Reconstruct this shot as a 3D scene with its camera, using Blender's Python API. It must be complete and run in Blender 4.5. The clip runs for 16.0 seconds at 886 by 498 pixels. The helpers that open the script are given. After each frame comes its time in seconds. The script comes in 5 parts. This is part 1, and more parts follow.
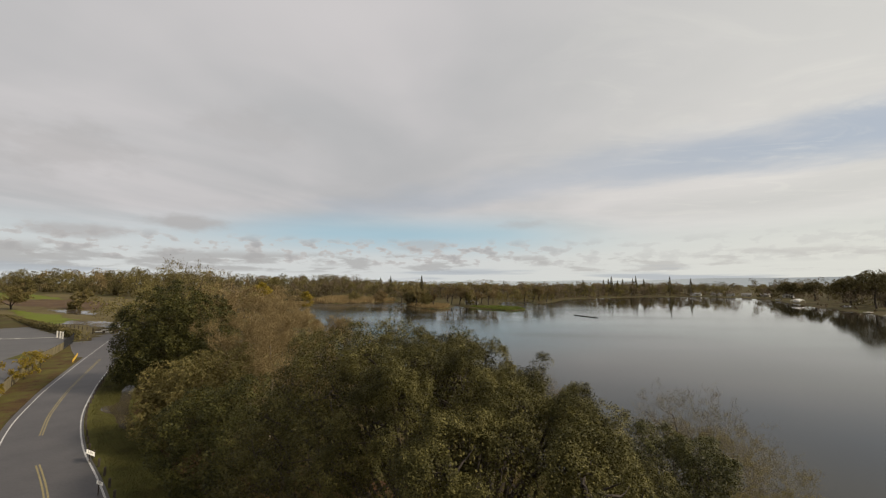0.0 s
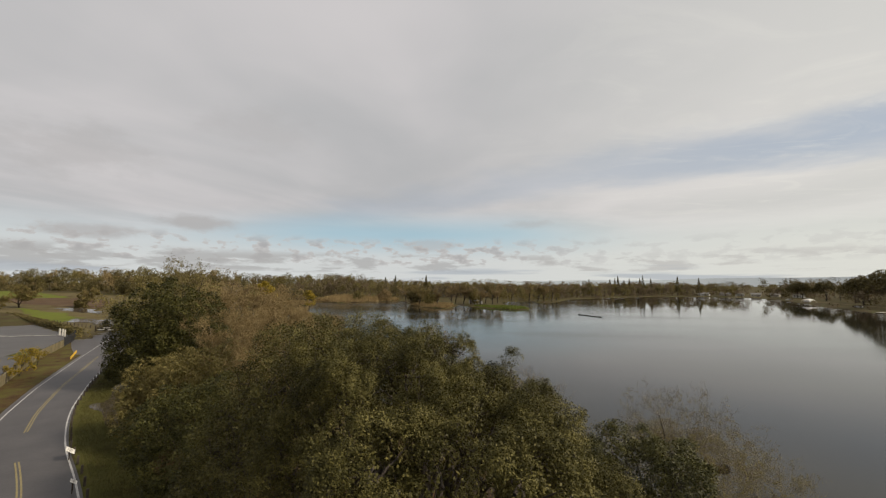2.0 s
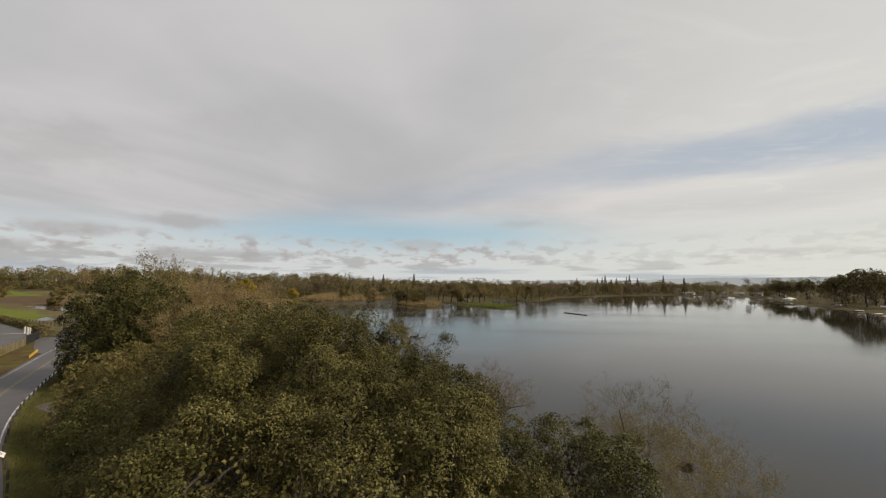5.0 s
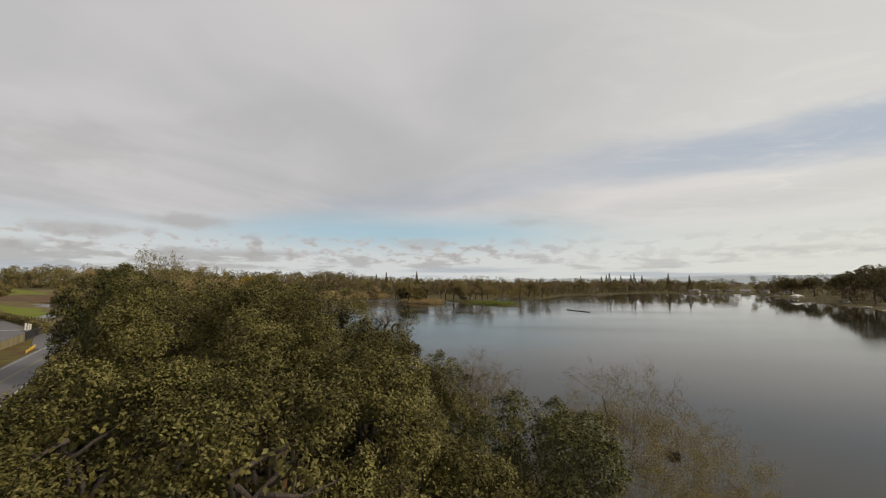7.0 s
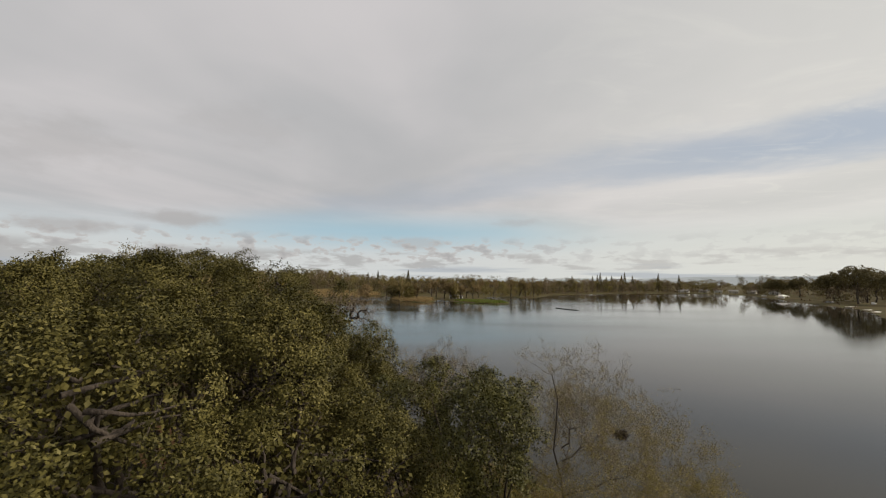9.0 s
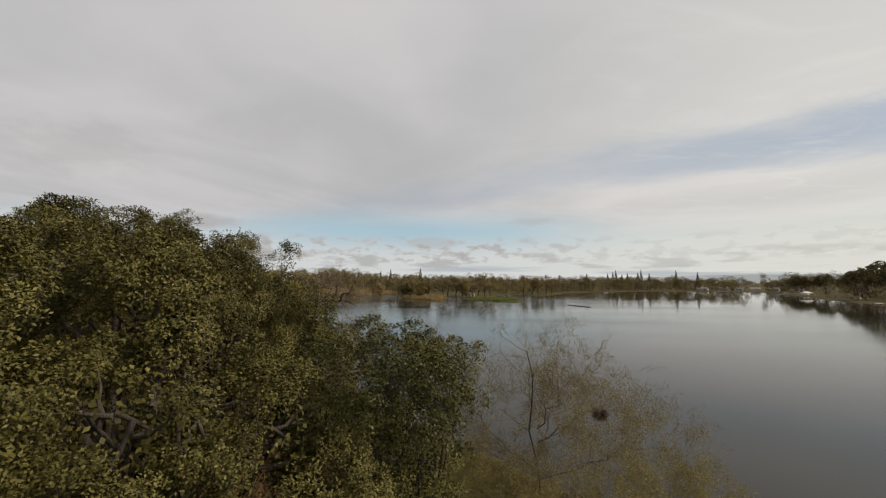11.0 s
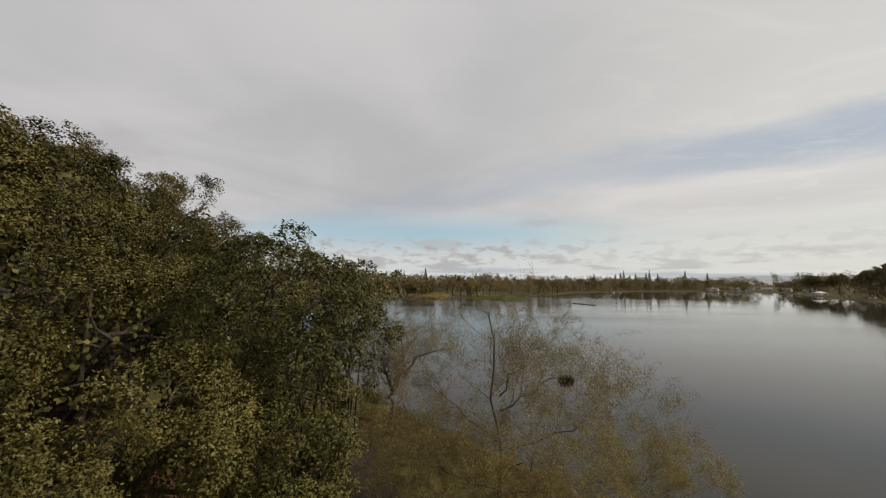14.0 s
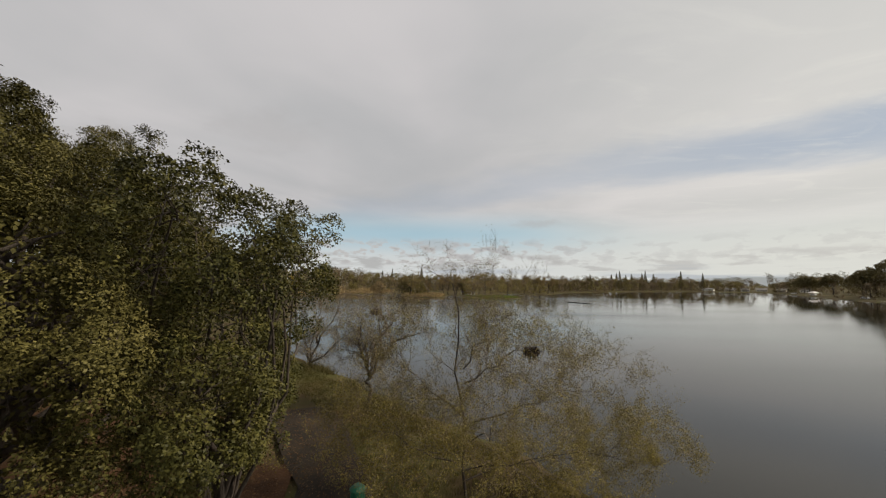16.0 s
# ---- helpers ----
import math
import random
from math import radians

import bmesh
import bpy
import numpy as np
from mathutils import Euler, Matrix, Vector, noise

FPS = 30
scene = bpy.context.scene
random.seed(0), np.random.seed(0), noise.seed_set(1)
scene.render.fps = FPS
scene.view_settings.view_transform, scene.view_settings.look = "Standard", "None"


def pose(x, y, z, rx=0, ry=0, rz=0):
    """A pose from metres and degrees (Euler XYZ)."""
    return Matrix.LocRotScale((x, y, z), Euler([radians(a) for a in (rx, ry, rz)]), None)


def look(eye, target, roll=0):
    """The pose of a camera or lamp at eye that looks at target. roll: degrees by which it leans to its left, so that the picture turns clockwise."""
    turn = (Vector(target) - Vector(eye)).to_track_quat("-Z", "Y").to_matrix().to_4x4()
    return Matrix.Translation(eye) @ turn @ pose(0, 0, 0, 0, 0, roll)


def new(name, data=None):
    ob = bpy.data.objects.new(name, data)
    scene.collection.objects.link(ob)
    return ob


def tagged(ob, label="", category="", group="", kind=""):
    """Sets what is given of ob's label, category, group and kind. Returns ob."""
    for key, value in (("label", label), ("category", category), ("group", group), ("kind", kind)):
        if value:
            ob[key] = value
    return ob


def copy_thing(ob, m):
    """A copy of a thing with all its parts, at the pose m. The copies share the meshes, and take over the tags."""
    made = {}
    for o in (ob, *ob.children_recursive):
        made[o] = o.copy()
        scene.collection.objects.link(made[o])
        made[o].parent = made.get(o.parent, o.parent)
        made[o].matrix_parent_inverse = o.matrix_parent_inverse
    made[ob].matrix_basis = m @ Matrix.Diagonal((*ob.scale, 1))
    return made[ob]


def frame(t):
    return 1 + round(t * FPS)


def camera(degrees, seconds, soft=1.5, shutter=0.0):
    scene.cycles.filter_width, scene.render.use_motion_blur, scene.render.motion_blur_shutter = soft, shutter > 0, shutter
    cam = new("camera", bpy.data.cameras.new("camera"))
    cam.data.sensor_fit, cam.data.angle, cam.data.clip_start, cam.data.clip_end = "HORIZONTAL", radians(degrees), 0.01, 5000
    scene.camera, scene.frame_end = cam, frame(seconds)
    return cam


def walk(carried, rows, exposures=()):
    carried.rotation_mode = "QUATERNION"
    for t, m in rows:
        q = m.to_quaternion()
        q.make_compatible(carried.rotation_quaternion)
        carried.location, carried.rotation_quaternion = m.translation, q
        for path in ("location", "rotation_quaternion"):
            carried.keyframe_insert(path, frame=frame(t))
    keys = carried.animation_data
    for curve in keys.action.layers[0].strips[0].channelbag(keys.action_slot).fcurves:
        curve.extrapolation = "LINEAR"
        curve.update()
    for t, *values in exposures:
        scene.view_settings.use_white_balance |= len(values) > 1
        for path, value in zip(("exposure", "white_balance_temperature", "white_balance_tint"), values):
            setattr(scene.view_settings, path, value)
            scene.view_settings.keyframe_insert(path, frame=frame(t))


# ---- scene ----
cam = camera(98.0, 16.0, soft=1.2)

# seconds, x, y, z, yaw, pitch, roll of the drone's glide along the lake shore
PATH = [
    (0.0, 0.909, -0.272, 16.887, 0.403, 5.186, 0.142),
    (0.5, 1.369, 0.028, 16.791, -0.534, 5.106, 0.218),
    (1.0, 1.845, 0.325, 16.685, 0.030, 5.103, 0.192),
    (1.5, 2.287, 0.613, 16.575, 0.971, 5.110, 0.163),
    (2.0, 2.737, 0.903, 16.470, 1.333, 5.153, 0.199),
    (2.5, 3.172, 1.205, 16.379, 0.761, 5.140, 0.309),
    (3.0, 3.601, 1.515, 16.285, 0.561, 5.085, 0.363),
    (3.5, 4.002, 1.823, 16.178, 0.755, 5.051, 0.370),
    (4.0, 4.376, 2.146, 16.066, 0.577, 5.025, 0.424),
    (4.2, 4.507, 2.275, 16.009, 0.097, 5.078, 0.476),
    (6.3, 6.050, 3.677, 15.069, -0.132, 4.992, 0.148),
    (6.5, 6.198, 3.770, 14.983, 0.162, 4.873, 0.046),
    (7.0, 6.547, 3.904, 14.780, 0.504, 4.902, 0.111),
    (7.5, 6.909, 4.004, 14.572, 0.343, 4.905, 0.185),
    (8.0, 7.349, 4.045, 14.354, -0.051, 4.864, 0.340),
    (8.5, 7.899, 3.996, 14.120, -0.156, 4.878, 0.405),
    (9.0, 8.507, 3.905, 13.849, -0.445, 4.842, 0.439),
    (9.2, 8.696, 3.904, 13.734, -0.874, 4.870, 0.367),
    (11.3, 10.890, 5.046, 12.420, 2.146, 4.741, 0.141),
    (11.5, 11.078, 5.167, 12.280, 2.433, 4.741, 0.125),
    (12.0, 11.434, 5.450, 11.955, 3.053, 4.770, 0.066),
    (12.5, 11.765, 5.684, 11.641, 3.564, 4.819, 0.098),
    (13.0, 12.101, 5.868, 11.341, 3.393, 4.863, 0.154),
    (13.5, 12.393, 6.063, 11.076, 3.088, 4.901, 0.182),
    (14.0, 12.743, 6.257, 10.763, 2.736, 4.966, 0.223),
    (14.5, 13.089, 6.441, 10.448, 2.710, 4.987, 0.315),
    (15.0, 13.422, 6.597, 10.143, 2.675, 4.987, 0.348),
    (15.5, 13.760, 6.703, 9.827, 2.506, 5.018, 0.366),
    (16.0, 14.095, 6.809, 9.511, 2.359, 5.077, 0.359),
]


def glide(x, y, z, yaw, pitch, roll):
    cp = math.cos(radians(pitch))
    ahead = Vector((-math.sin(radians(yaw)) * cp, math.cos(radians(yaw)) * cp, math.sin(radians(pitch))))
    return look((x, y, z), Vector((x, y, z)) + ahead, roll)


walk(cam, [(row[0], glide(*row[1:])) for row in PATH], [(0.0, 0.0, 6600, 10), (16.0, 0.0, 6600, 10)])

# ---------------------------------------------------------------- sky and sun
SUN_AZ, SUN_EL = radians(96), radians(38)      # azimuth from +y towards +x


def build_world():
    w = bpy.data.worlds.new("overcast_sky")
    scene.world = w
    w.use_nodes = True
    nt = w.node_tree
    nt.nodes.clear()
    N, L = nt.nodes.new, nt.links.new

    def math_node(op, a, b=None, c=None, clamp=False):
        n = N("ShaderNodeMath")
        n.operation, n.use_clamp = op, clamp
        for i, v in enumerate((a, b, c)):
            if v is None:
                continue
            if isinstance(v, (int, float)):
                n.inputs[i].default_value = v
            else:
                L(v, n.inputs[i])
        return n.outputs[0]

    def mix(fac, a, b):
        n = N("ShaderNodeMix")
        n.data_type = "RGBA"
        for s, v in ((n.inputs[0], fac), (n.inputs[6], a), (n.inputs[7], b)):
            if isinstance(v, (int, float)):
                s.default_value = v
            elif isinstance(v, tuple):
                s.default_value = (*v, 1)
            else:
                L(v, s)
        return n.outputs[2]

    def ramp(v, lo, hi):
        n = N("ShaderNodeMapRange")
        n.interpolation_type = "SMOOTHSTEP"
        L(v, n.inputs[0])
        n.inputs[1].default_value, n.inputs[2].default_value = lo, hi
        return n.outputs[0]

    def noise_at(vec, scale, detail, rough, stretch=(1, 1, 1), shift=(0, 0, 0), distort=0.0):
        m = N("ShaderNodeMapping")
        m.inputs["Scale"].default_value, m.inputs["Location"].default_value = stretch, shift
        L(vec, m.inputs[0])
        t = N("ShaderNodeTexNoise")
        t.inputs["Scale"].default_value, t.inputs["Detail"].default_value = scale, detail
        t.inputs["Roughness"].default_value, t.inputs["Distortion"].default_value = rough, distort
        L(m.outputs[0], t.inputs["Vector"])
        return t.outputs["Fac"]

    sky = N("ShaderNodeTexSky")
    sky.sky_type, sky.sun_disc = "NISHITA", False
    sky.sun_elevation, sky.sun_rotation = SUN_EL, SUN_AZ
    blue = N("ShaderNodeVectorMath")
    blue.operation = "SCALE"
    L(sky.outputs[0], blue.inputs[0])
    blue.inputs[3].default_value = 0.085

    tc = N("ShaderNodeTexCoord")
    sep = N("ShaderNodeSeparateXYZ")
    L(tc.outputs["Generated"], sep.inputs[0])
    x, y, z = sep.outputs
    up = math_node("MAXIMUM", z, 0.012)
    px, py = math_node("DIVIDE", x, up), math_node("DIVIDE", y, up)     # a flat cloud deck
    deck = N("ShaderNodeCombineXYZ")
    L(px, deck.inputs[0]), L(py, deck.inputs[1])
    deck = deck.outputs[0]

    # main deck: soft grey stratus, brighter towards the veiled sun
    broad = noise_at(deck, 0.42, 4, 0.5, (1.0, 0.75, 1), (3.1, 0.7, 0), 0.5)
    fine = noise_at(deck, 1.3, 6, 0.55, (1.0, 0.6, 1), (7.3, 2.2, 0), 0.8)
    tone = math_node("ADD", math_node("MULTIPLY", broad, 0.86), math_node("MULTIPLY", fine, 0.14))
    tone = ramp(tone, 0.30, 0.68)
    grey = mix(tone, (0.455, 0.462, 0.475), (0.605, 0.588, 0.598))
    sunward = ramp(math_node("ADD", math_node("MULTIPLY", x, 0.75), math_node("MULTIPLY", y, 0.2)), 0.1, 0.95)
    grey = mix(math_node("MULTIPLY", sunward, 0.50), grey, (0.92, 0.91, 0.83))

    # long blue rift across the deck, deepest towards the sun's side
    off = math_node("ADD", math_node("ADD", px, math_node("MULTIPLY", py, 1.377)), -6.15)
    wob = math_node("MULTIPLY", math_node("SUBTRACT", noise_at(deck, 0.9, 5, 0.6, (1, 1, 1), (1.7, 4.0, 0)), 0.5), 2.6)
    off = math_node("ABSOLUTE", math_node("ADD", off, wob))
    rift = math_node("SUBTRACT", 1.0, ramp(off, 0.1, 1.7))
    ahead_only = ramp(y, 0.05, 0.3)
    deep = math_node("ADD", math_node("MULTIPLY", ramp(x, 0.15, 0.72), 0.42), 0.40)
    rift = math_node("MULTIPLY", math_node("MULTIPLY", rift, ahead_only), deep)
    col = mix(rift, grey, mix(0.75, blue.outputs[0], (0.43, 0.49, 0.57)))
    wisp = noise_at(deck, 1.9, 6, 0.62, (0.55, 1.2, 1), (4.2, 8.1, 0), 1.1)
    wisp = math_node("MULTIPLY", ramp(wisp, 0.5, 0.7), math_node("MULTIPLY", sunward, 0.35))
    col = mix(wisp, col, (0.80, 0.79, 0.73))

    # clear pale band low over the horizon, bluest ahead, with a belt of small cumulus and a grey bank in it
    az = math_node("ARCTAN2", x, y)
    mid = math_node("MULTIPLY", ramp(az, -0.75, -0.25), math_node("SUBTRACT", 1.0, ramp(az, 0.12, 0.55)))
    low = math_node("SUBTRACT", 1.0, ramp(math_node("SUBTRACT", z, math_node("MULTIPLY", mid, 0.035)), 0.085, 0.165))
    pale = mix(ramp(z, 0.05, 0.13), (0.635, 0.665, 0.665), mix(mid, (0.55, 0.615, 0.645), (0.36, 0.54, 0.64)))
    pale = mix(math_node("MULTIPLY", sunward, 0.85), pale, (0.75, 0.745, 0.665))
    col = mix(math_node("MULTIPLY", low, 0.88), col, pale)
    flat = N("ShaderNodeCombineXYZ")
    L(math_node("MULTIPLY", az, 21.0), flat.inputs[0])
    L(math_node("MULTIPLY", z, 44.0), flat.inputs[1])
    flat = flat.outputs[0]
    puffs = noise_at(flat, 1.15, 4, 0.5, (1, 1, 1), (2.4, 1.0, 0), 0.0)
    belt = math_node("MULTIPLY", ramp(z, 0.040, 0.055), math_node("SUBTRACT", 1.0, ramp(z, 0.088, 0.122)))
    puff = math_node("MULTIPLY", ramp(puffs, 0.505, 0.56), belt)
    puff = math_node("MULTIPLY", puff, math_node("SUBTRACT", 1.0, math_node("MULTIPLY", ramp(az, 0.0, 0.5), 0.72)))
    col = mix(math_node("MULTIPLY", puff, 0.85), col, mix(ramp(puffs, 0.54, 0.68), (0.52, 0.51, 0.505), (0.385, 0.375, 0.38)))
    bank = noise_at(flat, 0.8, 6, 0.6, (0.5, 1.15, 1), (9.4, 6.0, 0), 0.2)
    bank_belt = math_node("MULTIPLY", ramp(z, 0.024, 0.034), math_node("SUBTRACT", 1.0, ramp(z, 0.062, 0.082)))
    full = math_node("MULTIPLY", math_node("SUBTRACT", 1.0, ramp(az, -0.7, 0.0)), 0.10)
    bank = math_node("MULTIPLY", ramp(math_node("ADD", bank, full), 0.49, 0.62), bank_belt)
    col = mix(math_node("MULTIPLY", bank, 0.8), col, mix(sunward, (0.415, 0.415, 0.415), (0.62, 0.61, 0.575)))

    # a few single grey clouds above the belt
    ragged = math_node("MULTIPLY", math_node("SUBTRACT", noise_at(flat, 0.55, 5, 0.6, (1, 1, 1), (6.0, 2.0, 0)), 0.5), 2.2)
    for az0, z0, wide, tall, thick in ((-0.60, 0.131, 0.085, 0.020, 0.8), (-0.765, 0.100, 0.10, 0.016, 0.7), (-0.81, 0.245, 0.15, 0.055, 0.45), (-0.47, 0.345, 0.14, 0.05, 0.28), (0.20, 0.150, 0.06, 0.014, 0.4), (-0.05, 0.098, 0.10, 0.016, 0.45)):
        du = math_node("DIVIDE", math_node("ADD", az, -az0), wide)
        dv = math_node("DIVIDE", math_node("ADD", z, -z0), tall)
        far = math_node("SQRT", math_node("ADD", math_node("MULTIPLY", du, du), math_node("MULTIPLY", dv, dv)))
        body = math_node("SUBTRACT", 1.0, ramp(math_node("ADD", far, ragged), 0.25, 1.15))
        col = mix(math_node("MULTIPLY", body, thick), col, (0.43, 0.42, 0.42))
    streak = noise_at(flat, 0.7, 4, 0.5, (0.16, 1.2, 1), (5.0, 3.0, 0))
    hz = math_node("MULTIPLY", ramp(streak, 0.5, 0.62), math_node("SUBTRACT", 1.0, ramp(z, 0.028, 0.05)))
    col = mix(math_node("MULTIPLY", hz, 0.7), col, (0.40, 0.44, 0.49))

    bg = N("ShaderNodeBackground")
    L(col, bg.inputs[0])
    bg.inputs[1].default_value = 1.0
    out = N("ShaderNodeOutputWorld")
    L(bg.outputs[0], out.inputs[0])


build_world()
sun = new("sun", bpy.data.lights.new("sun", "SUN"))
sun.data.energy, sun.data.angle, sun.data.color = 4.7, radians(12), (1.0, 0.90, 0.74)
sun.matrix_world = look((0, 0, 0), (-math.sin(SUN_AZ) * math.cos(SUN_EL), -math.cos(SUN_AZ) * math.cos(SUN_EL), -math.sin(SUN_EL)))

# ---------------------------------------------------------------- materials


def material(name, ramp, scale=1.0, rough=0.85, bump=0.0, fine=0.0, metal=0.0, random_mix=0.0, spec=0.5, stretch=(1, 1, 1), island=False, sheen=0.0):
    """ramp: colours from dark to light, laid by noise of two scales in metres; random_mix: share of a shift piece by piece."""
    m = bpy.data.materials.new(name)
    m.use_nodes = True
    nt = m.node_tree
    N, L = nt.nodes.new, nt.links.new
    p = nt.nodes["Principled BSDF"]
    tc = N("ShaderNodeTexCoord")
    mp = N("ShaderNodeMapping")
    mp.inputs["Scale"].default_value = stretch
    geo = N("ShaderNodeNewGeometry")
    L(geo.outputs["Position"], mp.inputs[0])
    big = N("ShaderNodeTexNoise")
    big.inputs["Scale"].default_value, big.inputs["Detail"].default_value = 1 / scale, 6
    big.inputs["Roughness"].default_value = 0.62
    L(mp.outputs[0], big.inputs["Vector"])
    small = N("ShaderNodeTexNoise")
    small.inputs["Scale"].default_value, small.inputs["Detail"].default_value = 14 / scale, 4
    L(mp.outputs[0], small.inputs["Vector"])
    a = N("ShaderNodeMath")
    a.operation = "MULTIPLY_ADD"
    L(small.outputs["Fac"], a.inputs[0])
    a.inputs[1].default_value = 0.35
    b = N("ShaderNodeMath")
    b.operation = "MULTIPLY_ADD"
    L(big.outputs["Fac"], b.inputs[0])
    b.inputs[1].default_value, b.inputs[2].default_value = 1.0, -0.175
    L(b.outputs[0], a.inputs[2])
    value = a.outputs[0]
    if random_mix:
        r = N("ShaderNodeMath")
        r.operation = "MULTIPLY_ADD"
        if island:
            L(geo.outputs["Random Per Island"], r.inputs[0])
        else:
            oi = N("ShaderNodeObjectInfo")
            L(oi.outputs["Random"], r.inputs[0])
        r.inputs[1].default_value = random_mix
        s = N("ShaderNodeMath")
        s.operation = "SUBTRACT"
        L(value, s.inputs[0])
        s.inputs[1].default_value = random_mix / 2
        L(s.outputs[0], r.inputs[2])
        value = r.outputs[0]
    cr = N("ShaderNodeValToRGB")
    L(value, cr.inputs[0])
    e = cr.color_ramp.elements
    e[0].position, e[1].position = 0.28, 0.72
    e[0].color, e[1].color = (*ramp[0], 1), (*ramp[-1], 1)
    for i, c in enumerate(ramp[1:-1], 1):
        k = e.new(0.28 + 0.44 * i / (len(ramp) - 1))
        k.color = (*c, 1)
    L(cr.outputs[0], p.inputs["Base Color"])
    p.inputs["Roughness"].default_value, p.inputs["Metallic"].default_value = rough, metal
    p.inputs["Specular IOR Level"].default_value = spec
    if bump:
        bn = N("ShaderNodeBump")
        bn.inputs["Strength"].default_value, bn.inputs["Distance"].default_value = bump, 0.05
        L(small.outputs["Fac"], bn.inputs["Height"])
        L(bn.outputs[0], p.inputs["Normal"])
    return m


def leafy(name, ramp, scale=2.0, through_light=0.25, rough=0.5, random_mix=0.5, spec=0.2):
    """Leaves: coloured leaf by leaf and spray by spray, some light passes through."""
    m = material(name, ramp, scale, rough, random_mix=random_mix, island=True, spec=spec)
    nt = m.node_tree
    p = nt.nodes["Principled BSDF"]
    t = nt.nodes.new("ShaderNodeBsdfTranslucent")
    nt.links.new(p.inputs["Base Color"].links[0].from_socket, t.inputs[0])
    mx = nt.nodes.new("ShaderNodeMixShader")
    mx.inputs[0].default_value = through_light
    nt.links.new(p.outputs[0], mx.inputs[1])
    nt.links.new(t.outputs[0], mx.inputs[2])
    nt.links.new(mx.outputs[0], nt.nodes["Material Output"].inputs[0])
    return m


def water_material(name, deep, rough, ripple, calm=1.0):
    m = bpy.data.materials.new(name)
    m.use_nodes = True
    nt = m.node_tree
    N, L = nt.nodes.new, nt.links.new
    p = nt.nodes["Principled BSDF"]
    p.inputs["Base Color"].default_value = (*deep, 1)
    p.inputs["IOR"].default_value = 1.33
    geo = N("ShaderNodeNewGeometry")
    wind = N("ShaderNodeTexNoise")
    wind.inputs["Scale"].default_value, wind.inputs["Detail"].default_value = 0.022, 4
    mp = N("ShaderNodeMapping")
    mp.inputs["Scale"].default_value = (0.35, 1, 1)
    L(geo.outputs["Position"], mp.inputs[0])
    L(mp.outputs[0], wind.inputs["Vector"])
    mr = N("ShaderNodeMapRange")
    L(wind.outputs["Fac"], mr.inputs[0])
    mr.inputs[1].default_value, mr.inputs[2].default_value = 0.4, 0.65
    mr.inputs[3].default_value, mr.inputs[4].default_value = rough * 0.7, rough * 1.6
    xyz = N("ShaderNodeSeparateXYZ")
    L(geo.outputs["Position"], xyz.inputs[0])
    lee = N("ShaderNodeMapRange")
    lee.interpolation_type = "SMOOTHSTEP"
    L(xyz.outputs[0], lee.inputs[0])
    lee.inputs[1].default_value, lee.inputs[2].default_value = 70.0, 170.0
    lee.inputs[3].default_value, lee.inputs[4].default_value = 1.0, calm
    still = N("ShaderNodeMath")
    still.operation = "MULTIPLY"
    L(mr.outputs[0], still.inputs[0])
    L(lee.outputs[0], still.inputs[1])
    L(still.outputs[0], p.inputs["Roughness"])
    waves = N("ShaderNodeTexNoise")
    waves.inputs["Scale"].default_value, waves.inputs["Detail"].default_value = 1.6, 3
    L(geo.outputs["Position"], waves.inputs["Vector"])
    bn = N("ShaderNodeBump")
    bn.inputs["Strength"].default_value, bn.inputs["Distance"].default_value = ripple, 0.02
    L(waves.outputs["Fac"], bn.inputs["Height"])
    L(bn.outputs[0], p.inputs["Normal"])
    return m


M_WATER = water_material("lake_water", (0.013, 0.012, 0.008), 0.12, 0.16, 0.32)
M_PUDDLE = water_material("puddle_water", (0.06, 0.047, 0.036), 0.12, 0.15)
M_GROUND = material("wet_ground", [(0.032, 0.0208, 0.0112), (0.0528, 0.0368, 0.0176), (0.0528, 0.0496, 0.016), (0.068, 0.064, 0.0224)], 7.0, 0.9, 0.5, spec=0.08)
M_LITTER = material("leaf_litter", [(0.028, 0.016, 0.0088), (0.06, 0.0304, 0.0152), (0.0544, 0.0352, 0.0168)], 1.6, 0.9, 0.6, spec=0.08)
M_LAWN = material("lawn", [(0.068, 0.08, 0.0128), (0.1, 0.116, 0.0176), (0.092, 0.092, 0.024)], 9.0, 0.9, 0.3, spec=0.08)
M_VERGE = material("verge_grass", [(0.040, 0.034, 0.0110), (0.0680, 0.0660, 0.0170), (0.0780, 0.0720, 0.0220)], 2.5, 0.9, 0.5, spec=0.08)
M_MUD = material("mud", [(0.048, 0.0288, 0.0152), (0.076, 0.0464, 0.024), (0.104, 0.0752, 0.0368)], 8.0, 0.75, 0.4, spec=0.08)
M_DRY = material("flooded_meadow", [(0.06, 0.0464, 0.0208), (0.092, 0.0736, 0.0336), (0.116, 0.0944, 0.044)], 11.0, 0.85, 0.3, spec=0.08)
M_BANK = material("mulched_bank", [(0.036, 0.0208, 0.0112), (0.068, 0.0432, 0.0192), (0.068, 0.0608, 0.0176), (0.096, 0.084, 0.024)], 2.2, 0.9, 0.6, spec=0.08)
M_PATH = material("dark_path", [(0.0176, 0.0152, 0.0136), (0.0272, 0.0224, 0.0176), (0.044, 0.0328, 0.0208)], 1.4, 0.9, 0.3, spec=0.06)
M_ASPHALT = material("wet_asphalt", [(0.0384, 0.0344, 0.0336), (0.0512, 0.0464, 0.0456), (0.064, 0.0576, 0.056)], 3.0, 0.55, 0.25)
M_LOT = material("worn_asphalt", [(0.04, 0.0368, 0.0352), (0.056, 0.052, 0.0496), (0.076, 0.0704, 0.0664)], 6.0, 0.6, 0.2)
